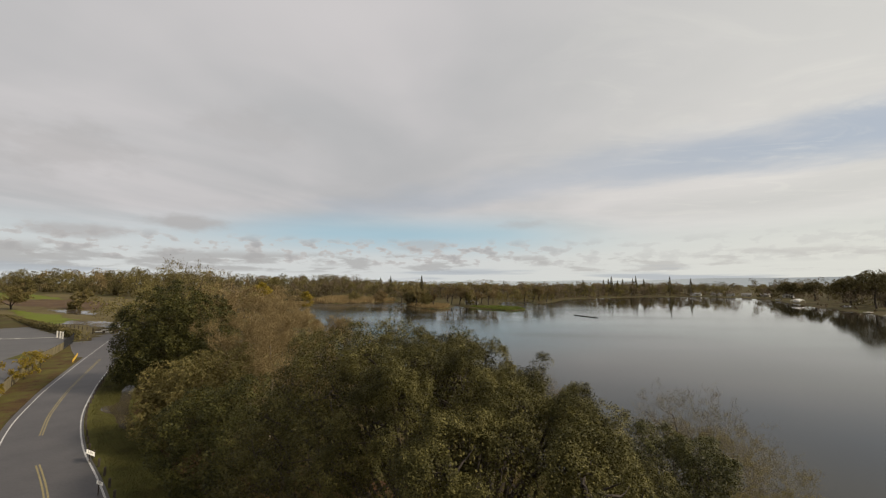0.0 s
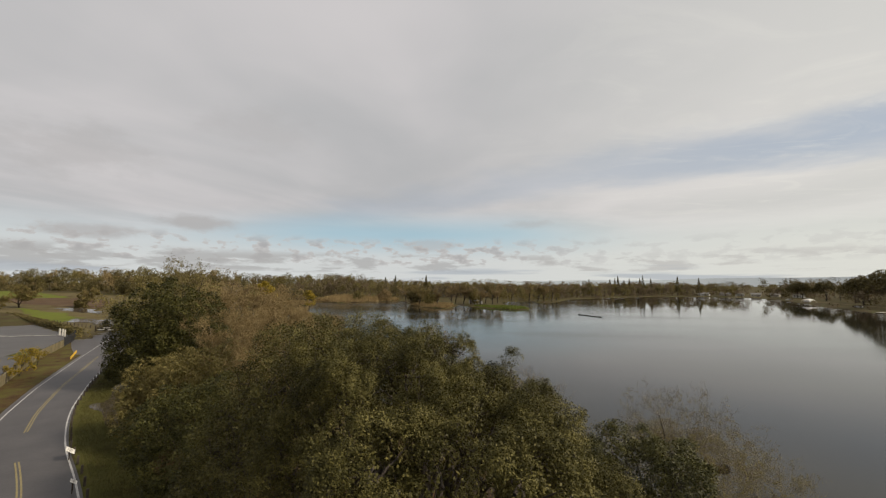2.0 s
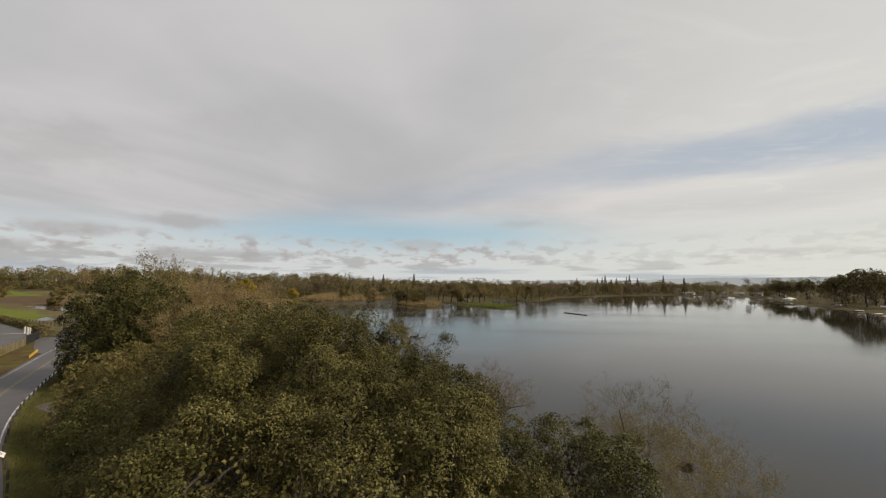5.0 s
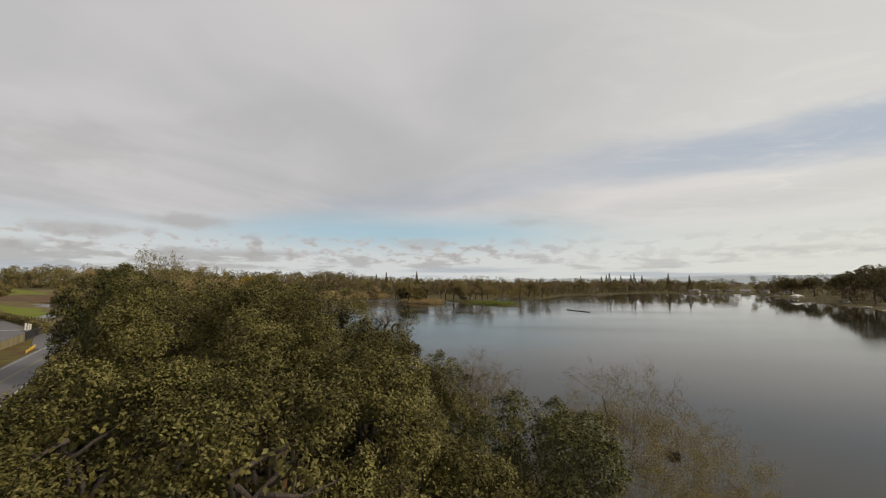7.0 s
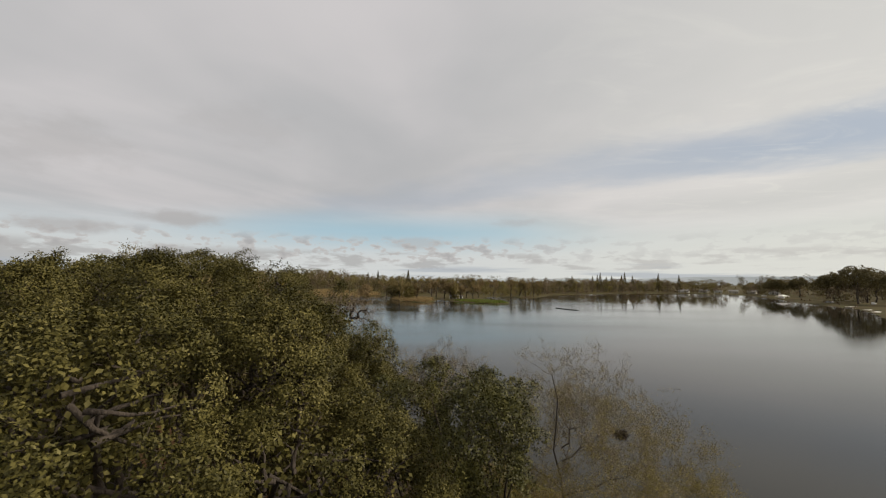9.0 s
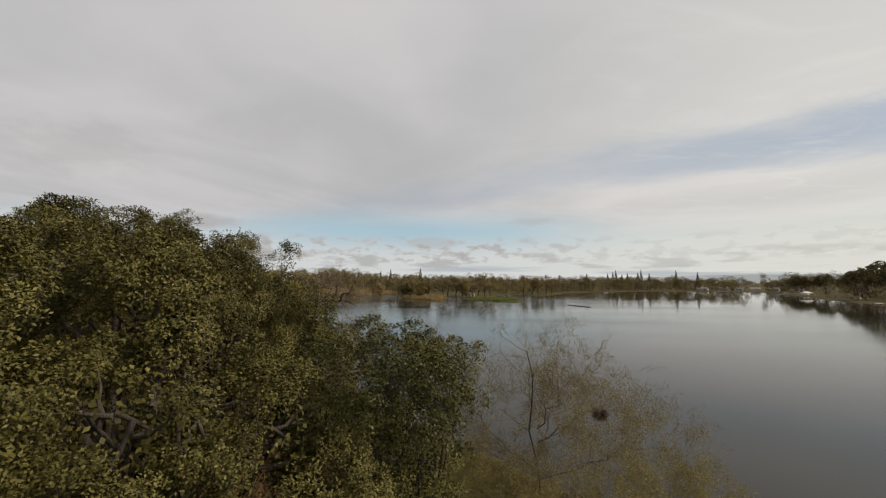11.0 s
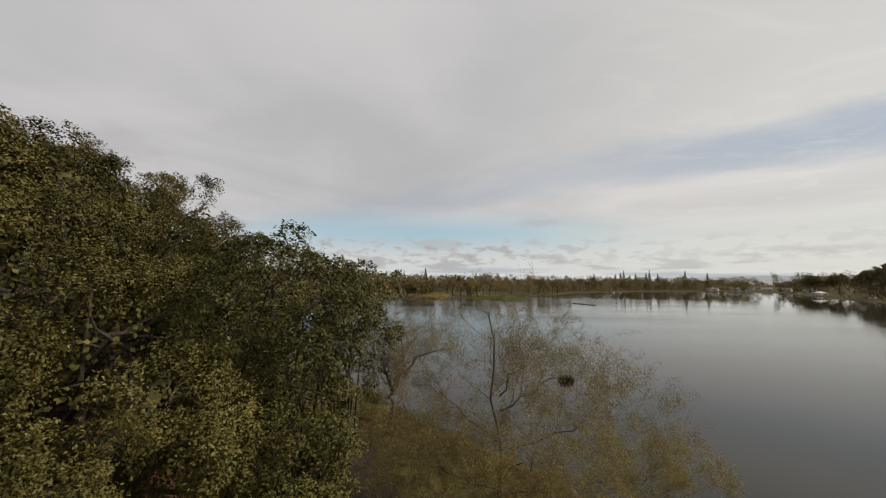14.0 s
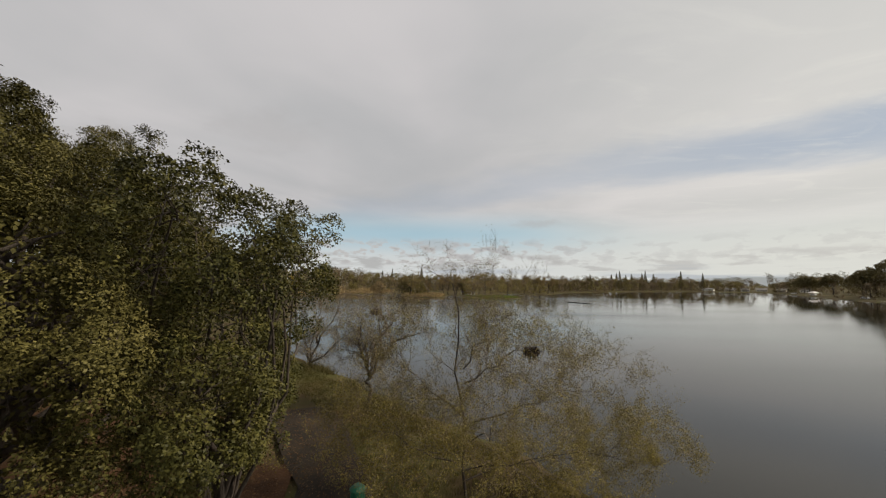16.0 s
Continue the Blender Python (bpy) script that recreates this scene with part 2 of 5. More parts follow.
M_WHITE_LINE = material("white_road_paint", [(0.30, 0.29, 0.28), (0.46, 0.45, 0.43)], 0.6, 0.6)
M_YELLOW_LINE = material("yellow_road_paint", [(0.15, 0.12, 0.05), (0.23, 0.185, 0.075)], 0.6, 0.6)
M_POST = material("dark_timber", [(0.03, 0.022, 0.016), (0.06, 0.045, 0.032)], 0.5, 0.85, 0.4)
M_FENCE = material("weathered_boards", [(0.104, 0.084, 0.04), (0.168, 0.136, 0.072)], 0.8, 0.8, 0.3, random_mix=0.5)
M_BLACK = material("black_steel", [(0.012, 0.012, 0.013), (0.025, 0.025, 0.027)], 0.5, 0.5)
M_SIGN = material("sign_panel", [(0.62, 0.60, 0.55), (0.74, 0.72, 0.67)], 0.5, 0.5)
M_SIGNMARK = material("sign_print", [(0.14, 0.13, 0.11), (0.2, 0.18, 0.15)], 0.4, 0.6)
M_SAFETY = material("yellow_paint", [(0.45, 0.27, 0.03), (0.6, 0.38, 0.05)], 0.5, 0.5)
M_PALE = material("pale_concrete", [(0.36, 0.34, 0.30), (0.52, 0.50, 0.45)], 1.5, 0.8, 0.2)
M_CREAM = material("cream_wall", [(0.5, 0.45, 0.36), (0.62, 0.57, 0.47)], 2.0, 0.8)
M_ROOF = material("grey_roof", [(0.16, 0.15, 0.15), (0.26, 0.25, 0.24)], 1.2, 0.8, 0.3)
M_CANVAS = material("white_canvas", [(0.66, 0.65, 0.62), (0.78, 0.77, 0.74)], 1.5, 0.7)
M_GLASS = material("dark_glass", [(0.02, 0.022, 0.025), (0.04, 0.042, 0.045)], 1.0, 0.12)
M_CARPAINT = material("car_paint", [(0.5, 0.5, 0.5), (0.66, 0.66, 0.66)], 1.0, 0.25, random_mix=0.9)
M_RUBBER = material("tyre_rubber", [(0.015, 0.015, 0.015), (0.03, 0.03, 0.03)], 0.4, 0.9)
M_GREEN = material("green_plastic", [(0.01, 0.10, 0.055), (0.015, 0.14, 0.075)], 0.5, 0.45)
M_BARK = material("dark_bark", [(0.0176, 0.0128, 0.0096), (0.04, 0.0296, 0.0216), (0.06, 0.0464, 0.0352)], 0.5, 0.9, 0.7, stretch=(1, 1, 0.3))
M_PALEBARK = material("pale_bark", [(0.072, 0.056, 0.04), (0.128, 0.104, 0.076), (0.184, 0.152, 0.116)], 0.6, 0.9, 0.5, stretch=(1, 1, 0.3))
M_TWIG = material("twigs", [(0.072, 0.0528, 0.0352), (0.12, 0.092, 0.0624), (0.176, 0.14, 0.1)], 1.5, 0.9, random_mix=0.4, island=True)
M_NEST = material("nest_sticks", [(0.014, 0.008, 0.006), (0.035, 0.02, 0.014)], 0.3, 0.95, random_mix=0.5, island=True)
M_LOG = material("sodden_log", [(0.010, 0.008, 0.006), (0.024, 0.019, 0.015)], 0.8, 0.8, 0.5, spec=0.1)
M_OAK = leafy("evergreen_oak_leaf", [(0.0170, 0.0155, 0.0034), (0.0475, 0.0435, 0.0118), (0.090, 0.0785, 0.0225), (0.146, 0.127, 0.042)], 1.3, 0.10, 0.55, 0.22, 0.12)
M_DARKOAK = leafy("dark_oak_leaf", [(0.0150, 0.0160, 0.0048), (0.0374, 0.0372, 0.0100), (0.0640, 0.0606, 0.0160), (0.1000, 0.0890, 0.0240)], 1.6, 0.08, 0.5, 0.24, 0.12)
M_WILLOW = leafy("sparse_willow_leaf", [(0.1248, 0.1014, 0.0234), (0.195, 0.1599, 0.039), (0.2418, 0.195, 0.0546)], 1.2, 0.35, 0.6, 0.4)
M_YELLOWLEAF = leafy("yellow_leaf", [(0.1716, 0.1248, 0.0117), (0.2808, 0.2106, 0.0234), (0.3276, 0.234, 0.0312)], 1.2, 0.35, 0.6, 0.4)
M_OLIVE = leafy("olive_leaf", [(0.0936, 0.0776, 0.0253), (0.1591, 0.131, 0.0431), (0.234, 0.1872, 0.0655)], 6.0, 0.3, 0.6, 0.2)
M_DARKWOOD = leafy("dark_wood_leaf", [(0.0588, 0.0507, 0.0182), (0.1014, 0.0832, 0.0304), (0.1521, 0.1217, 0.0486)], 9.0, 0.25, 0.6, 0.2)
M_BROWNWOOD = leafy("brown_wood_twig", [(0.131, 0.0917, 0.0419), (0.2097, 0.1529, 0.0699), (0.2796, 0.2097, 0.1005)], 11.0, 0.3, 0.8, 0.2)
M_DEADLEAF = leafy("dead_leaf", [(0.039, 0.0203, 0.0094), (0.0858, 0.0429, 0.0172), (0.1326, 0.078, 0.0312)], 1.0, 0.1, 0.8, 0.6)
M_GREYWOOD = leafy("grey_wood_twig", [(0.0963, 0.0731, 0.0446), (0.1521, 0.1166, 0.071), (0.2129, 0.1673, 0.1065)], 11.0, 0.25, 0.8, 0.2)
M_REED = leafy("dry_reed", [(0.1638, 0.1131, 0.0515), (0.2574, 0.1872, 0.0874), (0.312, 0.234, 0.1131)], 4.0, 0.2, 0.8, 0.4)
M_GRASSBLADE = leafy("grass_blade", [(0.039, 0.0359, 0.0094), (0.0718, 0.0655, 0.0164), (0.1092, 0.0874, 0.0312)], 3.0, 0.3, 0.7, 0.5)
M_BANKGRASS = leafy("bank_grass", [(0.078, 0.1092, 0.0156), (0.1248, 0.156, 0.0273), (0.156, 0.156, 0.0468)], 3.0, 0.3, 0.7, 0.5)
# hills: aerial haze put into the base colour as pale blue-grey
M_HAZE_HILL = material("haze_tinted_hills", [(0.30, 0.34, 0.37), (0.36, 0.40, 0.43)], 300.0, 1.0)

# ---------------------------------------------------------------- mesh helpers
RNG = np.random.default_rng(7)


def mesh_np(name, verts, faces, mat, smooth=False):
    """A mesh from arrays; all faces have the same count of corners."""
    verts, faces = np.asarray(verts, np.float32), np.asarray(faces, np.int32)
    me = bpy.data.meshes.new(name)
    me.vertices.add(len(verts))
    me.vertices.foreach_set("co", verts.ravel())
    k = faces.shape[1]
    me.loops.add(faces.size)
    me.loops.foreach_set("vertex_index", faces.ravel())
    me.polygons.add(len(faces))
    me.polygons.foreach_set("loop_start", np.arange(0, faces.size, k, dtype=np.int32))
    if smooth:
        me.polygons.foreach_set("use_smooth", np.ones(len(faces), dtype=bool))
    me.update(calc_edges=True)
    me.materials.append(mat)
    return me


def thing(name, x, y, z, label, category, group="", turn=0.0):
    ob = new(name)
    ob.matrix_world = pose(x, y, z, 0, 0, turn)
    return tagged(ob, label, category, group)


def part(name, me, parent, label=""):
    ob = new(name, me)
    ob.parent = parent
    return tagged(ob, label)


def part_bm(name, bm, mat, parent, label=""):
    me = bpy.data.meshes.new(name)
    bm.to_mesh(me)
    bm.free()
    me.materials.append(mat)
    return part(name, me, parent, label)


def structure(name, me, label="", category="", kind="structure"):
    return tagged(new(name, me), label, category, "", kind)


def box_bm(sx, sy, sz, at=(0, 0, 0), bevel=0.0, bm=None, turn=None):
    bm = bm or bmesh.new()
    m = Matrix.Translation(at) @ (turn or Matrix()) @ Matrix.Diagonal((sx, sy, sz, 1))
    made = bmesh.ops.create_cube(bm, size=1.0, matrix=m)
    if bevel:
        edges = {e for v in made["verts"] for e in v.link_edges}
        bmesh.ops.bevel(bm, geom=list(edges), offset=bevel, segments=1, affect="EDGES")
    return bm


def rod_bm(r, h, at=(0, 0, 0), sides=8, top=None, bm=None, turn=None):
    bm = bm or bmesh.new()
    m = Matrix.Translation(at) @ (turn or Matrix()) @ Matrix.Translation((0, 0, h / 2))
    bmesh.ops.create_cone(bm, cap_ends=True, segments=sides, radius1=r, radius2=r if top is None else top, depth=h, matrix=m)
    return bm


def unit(v):
    return v / np.maximum(np.linalg.norm(v, axis=-1, keepdims=True), 1e-9)


def leaf_quads(c, d, length, width, rng, fold=0.12, facing=None):
    """Pointed leaf blades, one triangle each, from base to tip; facing: the way that their upper sides look."""
    n = len(c)
    d = unit(d)
    s = unit(np.cross(d, rng.normal(size=(n, 3)) if facing is None else facing + rng.normal(0, 0.45, (n, 3))))
    up = np.cross(s, d)
    ln, wd = np.broadcast_to(length, n)[:, None], np.broadcast_to(width, n)[:, None]
    v = np.stack([c - s * wd / 2 + up * ln * fold, c + s * wd / 2 + up * ln * fold, c + d * ln], 1).reshape(-1, 3)
    return v, np.arange(3 * n).reshape(-1, 3)


def kites(c, d, length, width, rng, facing, tilt=0.35, cup=0.10):
    """Oval leaf blades of four corners, cupped along the midrib."""
    n = len(c)
    d = unit(d)
    s = unit(np.cross(d, facing + rng.normal(0, tilt, (n, 3))))
    up = np.cross(s, d)
    ln, wd = np.broadcast_to(length, n)[:, None], np.broadcast_to(width, n)[:, None]
    mid = c + d * ln * 0.45 + up * ln * cup
    v = np.stack([c, mid + s * wd / 2, c + d * ln, mid - s * wd / 2], 1).reshape(-1, 3)
    return v, np.arange(4 * n).reshape(-1, 4)


def tri(f):
    return np.concatenate([f[:, [0, 1, 2]], f[:, [0, 2, 3]]]) if f.shape[1] == 4 else f


def tubes(lines, sides=5):
    """Tapered limbs: each line is (points, radii)."""
    vs, fs, base = [], [], 0
    ang = np.arange(sides) * 2 * np.pi / sides
    ca, sa = np.cos(ang)[None, :, None], np.sin(ang)[None, :, None]
    for pts, rad in lines:
        pts, rad = np.asarray(pts, float), np.asarray(rad, float)
        t = unit(np.gradient(pts, axis=0))
        ref = np.array([0.37, 0.81, 0.21]) if abs(t[0, 2]) > 0.8 else np.array([0.05, 0.1, 1.0])
        a = unit(np.cross(t, ref))
        b = np.cross(t, a)
        ring = pts[:, None] + rad[:, None, None] * (a[:, None] * ca + b[:, None] * sa)
        k = len(pts)
        vs.append(ring.reshape(-1, 3))
        i, j = np.meshgrid(np.arange(k - 1), np.arange(sides), indexing="ij")
        p = base + i * sides + j
        q = base + i * sides + (j + 1) % sides
        fs.append(np.stack([p, q, q + sides, p + sides], -1).reshape(-1, 4))
        base += k * sides
    return np.concatenate(vs), np.concatenate(fs)


def limb(a, b, r0, r1, rng, sag=0.12, steps=6):
    a, b = np.asarray(a, float), np.asarray(b, float)
    t = np.linspace(0, 1, steps)[:, None]
    span = np.linalg.norm(b - a)
    bend = rng.normal(0, sag * span, 3) + np.array([0, 0, -0.10 * span])
    pts = a + (b - a) * t + bend * (t * (1 - t)) * 2
    pts[1:-1] += rng.normal(0, 0.03 * span, (steps - 2, 3))
    return pts, r0 + (r1 - r0) * t[:, 0] ** 0.8


def on_lobes(lobes, n, rng, low=-0.55):
    """Places on the skin of a union of balls, and the ways outwards."""
    lobes = np.asarray(lobes, float)
    w = lobes[:, 3] ** 2
    k = rng.choice(len(lobes), n * 8, p=w / w.sum())
    d = unit(rng.normal(size=(n * 8, 3)))
    ok = d[:, 2] > low
    p = lobes[k, :3] + d * lobes[k, 3:4]
    for q in lobes:
        ok &= ~(np.linalg.norm(p - q[:3], axis=1) < 0.86 * q[3])
    return p[ok][:n], d[ok][:n]


def crown(lobes, bumps, bump_r, leaves, leaf, rng, low=-0.55, filler=0.12, filler_size=1.7, jitter=0.16, sub=22, sub_r=0.28, sink=-0.15, core=0, gaps=0.0, core_leaf=0.10):
    """Leaves in tufts on small sprays, on bumps, on big lobes; uneven, with a dim inside of larger leaves."""
    c, d = on_lobes(lobes, bumps, rng, low)
    if gaps:                                # hollows between the boughs
        wave = np.sin(c[:, 0] * 1.9 + 0.9 * np.sin(c[:, 1] * 1.3)) + np.sin(c[:, 1] * 2.1 + 1.1 * np.sin(c[:, 2] * 1.7)) + np.sin(c[:, 2] * 2.3 + np.sin(c[:, 0] * 1.5))
        keep = (wave > np.quantile(wave, gaps)) | (d[:, 2] > 0.62)
        c, d = c[keep], d[keep]
    c = c + d * rng.normal(sink, jitter, (len(c), 1)) * bump_r
    r = bump_r * rng.uniform(0.65, 1.2, len(c))
    n_sub = len(c) * sub
    k = rng.choice(len(c), n_sub, p=r**2 / (r**2).sum())
    sd = unit(rng.normal(size=(n_sub, 3)) + 0.7 * d[k] + np.array([0, 0, 0.3]))
    sp = c[k] + sd * (r[k] * rng.uniform(0.8, 1.0, n_sub))[:, None]
    sr = sub_r * bump_r * rng.uniform(0.55, 1.3, n_sub)
    n_tuft = max(leaves // 6, 1)
    q = rng.choice(n_sub, n_tuft)
    td = unit(rng.normal(size=(n_tuft, 3)) * 0.8 + sd[q] * 0.8 + np.array([0, 0, 0.4]))
    tp = sp[q] + td * (sr[q] * rng.uniform(0.5, 1.05, n_tuft))[:, None]
    m = np.repeat(np.arange(n_tuft), 6)
    face = unit(td[m] + np.array([0, 0, 0.45]))
    ld = rng.normal(size=(len(m), 3))
    ld = unit(ld - face * (ld * face).sum(1, keepdims=True) + 0.35 * td[m])
    lp = tp[m] + rng.normal(0, 0.3 * leaf, (len(m), 3))
    ln = leaf * rng.uniform(0.65, 1.3, len(m))
    v, f = leaf_quads(lp, ld, ln, ln * 0.55, rng, 0.12, face)
    nf = int(len(m) * filler)
    if nf:
        k = rng.choice(len(c), nf)
        fp = c[k] - d[k] * (r[k] * rng.uniform(0.1, 1.3, nf))[:, None] + rng.normal(0, 0.28, (nf, 3)) * r[k][:, None]
        v2, f2 = leaf_quads(fp, rng.normal(size=(nf, 3)), leaf * filler_size, leaf * filler_size * 0.6, rng)
        f = np.concatenate([f, f2 + len(v)])
        v = np.concatenate([v, v2])
    if core:
        lob = np.asarray(lobes, float)
        k = rng.choice(len(lob), core, p=lob[:, 3] ** 2 / (lob[:, 3] ** 2).sum())
        kd = unit(rng.normal(size=(core, 3)))
        kp = lob[k, :3] + kd * lob[k, 3:4] * rng.uniform(0.5, 0.82, (core, 1))
        v2, f2 = leaf_quads(kp, rng.normal(size=(core, 3)), core_leaf, core_leaf * 0.65, rng)
        f = np.concatenate([f, f2 + len(v)])
        v = np.concatenate([v, v2])
    return v, f, c


def billows(lobes, boughs, bough_r, leaves, leaf, rng, low=-0.6, sprays=15, spray_r=0.33, proud=0.0, core=1.0, gaps=0.0, open_side=None):
    """A dense crown in three steps: boughs proud of the big lobes, rounded sprays on the boughs, oval leaves on the sprays; a dim core of large leaves behind."""
    c, d = on_lobes(lobes, boughs * 3, rng, low)
    if open_side is not None:               # few boughs on the side that faces the woods
        some = (d @ unit(np.array(open_side)) > -0.3) | (rng.random(len(c)) < 0.25)
        c, d = c[some], d[some]
    even = []                               # boughs keep their distance from one another
    for i in range(len(c)):
        if not even or ((c[even] - c[i]) ** 2).sum(1).min() > (0.8 * bough_r) ** 2:
            even.append(i)
    c, d = c[even], d[even]
    if gaps:
        wave = np.sin(c[:, 0] * 1.5 + 0.9 * np.sin(c[:, 1] * 1.1)) + np.sin(c[:, 1] * 1.7 + 1.1 * np.sin(c[:, 2] * 1.3)) + np.sin(c[:, 2] * 1.9 + np.sin(c[:, 0] * 1.2))
        keep = (wave > np.quantile(wave, gaps)) | (d[:, 2] > 0.72)
        c, d = c[keep], d[keep]
    c = c + d * rng.normal(proud, 0.20, (len(c), 1)) * bough_r
    r = bough_r * rng.uniform(0.55, 1.15, len(c))
    n = len(c) * sprays
    w = r**2 * (1.0 if open_side is None else np.where(d @ unit(np.array(open_side)) > -0.3, 1.0, 0.10))     # thin on the side that faces the woods
    k = rng.choice(len(c), n, p=w / w.sum())
    sd = unit(0.8 * rng.normal(size=(n, 3)) + 0.95 * d[k] + (0, 0, 0.4))
    sp = c[k] + sd * (r[k] * rng.uniform(0.7, 1.05, n))[:, None] * (1, 1, 0.85)
    sr = spray_r * r[k] * rng.uniform(0.6, 1.3, n)
    q = rng.choice(n, leaves, p=sr**2 / (sr**2).sum())
    ld = unit(0.8 * rng.normal(size=(leaves, 3)) + 0.6 * sd[q] + (0, 0, 0.4))
    lp = sp[q] + ld * (sr[q] * rng.uniform(0.45, 1.12, leaves))[:, None]
    face = unit(0.7 * ld + 0.35 * sd[q] + (0, 0, 0.5))
    way = rng.normal(size=(leaves, 3))
    way = unit(way - face * (way * face).sum(1, keepdims=True) + 0.45 * ld)
    ln = leaf * rng.uniform(0.7, 1.3, leaves)
    v, f = kites(lp, way, ln, ln * 0.52, rng, face)
    inner = int(len(c) * 56 * core)
    k = rng.choice(len(c), inner, p=r**2 / (r**2).sum())
    kd = unit(rng.normal(size=(inner, 3)))
    kp = c[k] + kd * (r[k] * rng.uniform(0.2, 0.62, inner))[:, None]
    v2, f2 = kites(kp, rng.normal(size=(inner, 3)), 0.11 * bough_r + 0.010, 0.07 * bough_r + 0.005, rng, kd)
    lob = np.asarray(lobes, float)
    deep = int((lob[:, 3] ** 2).sum() * 300 * core)
    k = rng.choice(len(lob), deep, p=lob[:, 3] ** 2 / (lob[:, 3] ** 2).sum())
    kd = unit(rng.normal(size=(deep, 3)))
    kp = lob[k, :3] + kd * lob[k, 3:4] * rng.uniform(0.45, 0.78, (deep, 1))
    v3, f3 = kites(kp, rng.normal(size=(deep, 3)), 0.15 * bough_r + 0.02, 0.10 * bough_r + 0.015, rng, kd)
    f = np.concatenate([f, f2 + len(v), f3 + len(v) + len(v2)])
    return np.concatenate([v, v2, v3]), f, c


def leafy_tree(name, x, y, z0, lobes, label, mat, bark, bumps, bump_r, leaves, leaf, seed, trunk_r=0.35, fork=0.45, group="", low=-0.55, filler=0.12, category="tree", near=None, jitter=0.16, sink=-0.15, core=0, gaps=0.0, billow=None):
    """A tree with a leafy crown over the given balls (world places)."""
    rng = np.random.default_rng(seed)
    ob = thing(name, x, y, z0, label, category, group)
    o = np.array([x, y, z0])
    lobes = np.array(lobes, float)
    lobes[:, :3] -= o
    if not billow:
        v, f, bump = crown(lobes, bumps, bump_r, leaves, leaf, rng, low, filler, jitter=jitter, sink=sink, core=core, gaps=gaps, core_leaf=max(0.085, leaf * 1.4))
    elif not near:
        v, f, bump = billows(lobes, bumps, bump_r, leaves, leaf, rng, low, gaps=gaps, **billow)
    else:
        count, size, box = near          # the sides nearest the shore path: finer leaves
        pick = np.array([box(*(q[:3] + o)) for q in lobes])
        share = (lobes[~pick, 3] ** 2).sum() / (lobes[:, 3] ** 2).sum()
        v, f, bump = billows(lobes[~pick], int(bumps * share), bump_r, leaves, leaf, rng, low, gaps=gaps, **billow)
        v2, f2, bump2 = billows(lobes[pick], int(bumps * (1 - share)), bump_r, count, size, rng, low, gaps=gaps, **billow)
        f, v, bump = np.concatenate([f, f2 + len(v)]), np.concatenate([v, v2]), np.concatenate([bump, bump2])
    part("crown", mesh_np("crown", v, f, mat), ob)
    top = lobes[:, 2].max()
    mid = np.array([lobes[:, 0].mean() * 0.4, lobes[:, 1].mean() * 0.4, top * fork])
    lines = [limb((0, 0, -0.3), mid, trunk_r * 1.25, trunk_r * 0.75, rng, 0.05, 7)]
    for q in lobes:
        lines.append(limb(mid - (0, 0, 0.15 * top * rng.random()), q[:3], trunk_r * 0.32, trunk_r * 0.08, rng))
        near = bump[np.linalg.norm(bump - q[:3], axis=1) < q[3] * 1.15]
        for b in near[: 9]:
            lines.append(limb(q[:3] + rng.normal(0, 0.2, 3) * q[3], b, trunk_r * 0.08, trunk_r * 0.02, rng, 0.15, 5))
    v, f = tubes(lines, 7)
    part("trunk", mesh_np("trunk", v, f, bark, True), ob)
    return ob


def grow(start, way, length, radius, level, top_level, rng, out, up=0.12, wander=0.22, forks=(3, 5), spread=0.85, shrink=(0.5, 0.78)):
    """Branches of a bare tree, from limb to twig; out gathers (points, radii, level)."""
    steps = 6 if level < 2 else 4
    p, d, pts = np.array(start, float), unit(np.array(way, float)), []
    for i in range(steps):
        pts.append(p.copy())
        d = unit(d + rng.normal(0, wander * (0.35 if level == 0 else 1), 3) + np.array([0, 0, up]))
        p = p + d * length / (steps - 1)
    pts = np.array(pts)
    rad = radius * np.linspace(1, 0.45 if level < top_level else 0.25, steps)
    out.append((pts, rad, level))
    if level == top_level:
        return
    for i in range(rng.integers(forks[0], forks[1] + 1)):
        t = rng.uniform(0.35, 1.0) if i else 1.0
        s = min(int(t * (steps - 1)), steps - 2)
        q = pts[s] + (pts[s + 1] - pts[s]) * (t * (steps - 1) - s)
        axis = unit(pts[s + 1] - pts[s])
        side = unit(np.cross(axis, rng.normal(size=3)))
        nd = unit(axis * (1 - 0.35 * spread) + side * spread * rng.uniform(0.6, 1.15))
        grow(q, nd, length * rng.uniform(*shrink), rad[s] * rng.uniform(0.45, 0.7), level + 1, top_level, rng, out, up, wander, forks, spread, shrink)


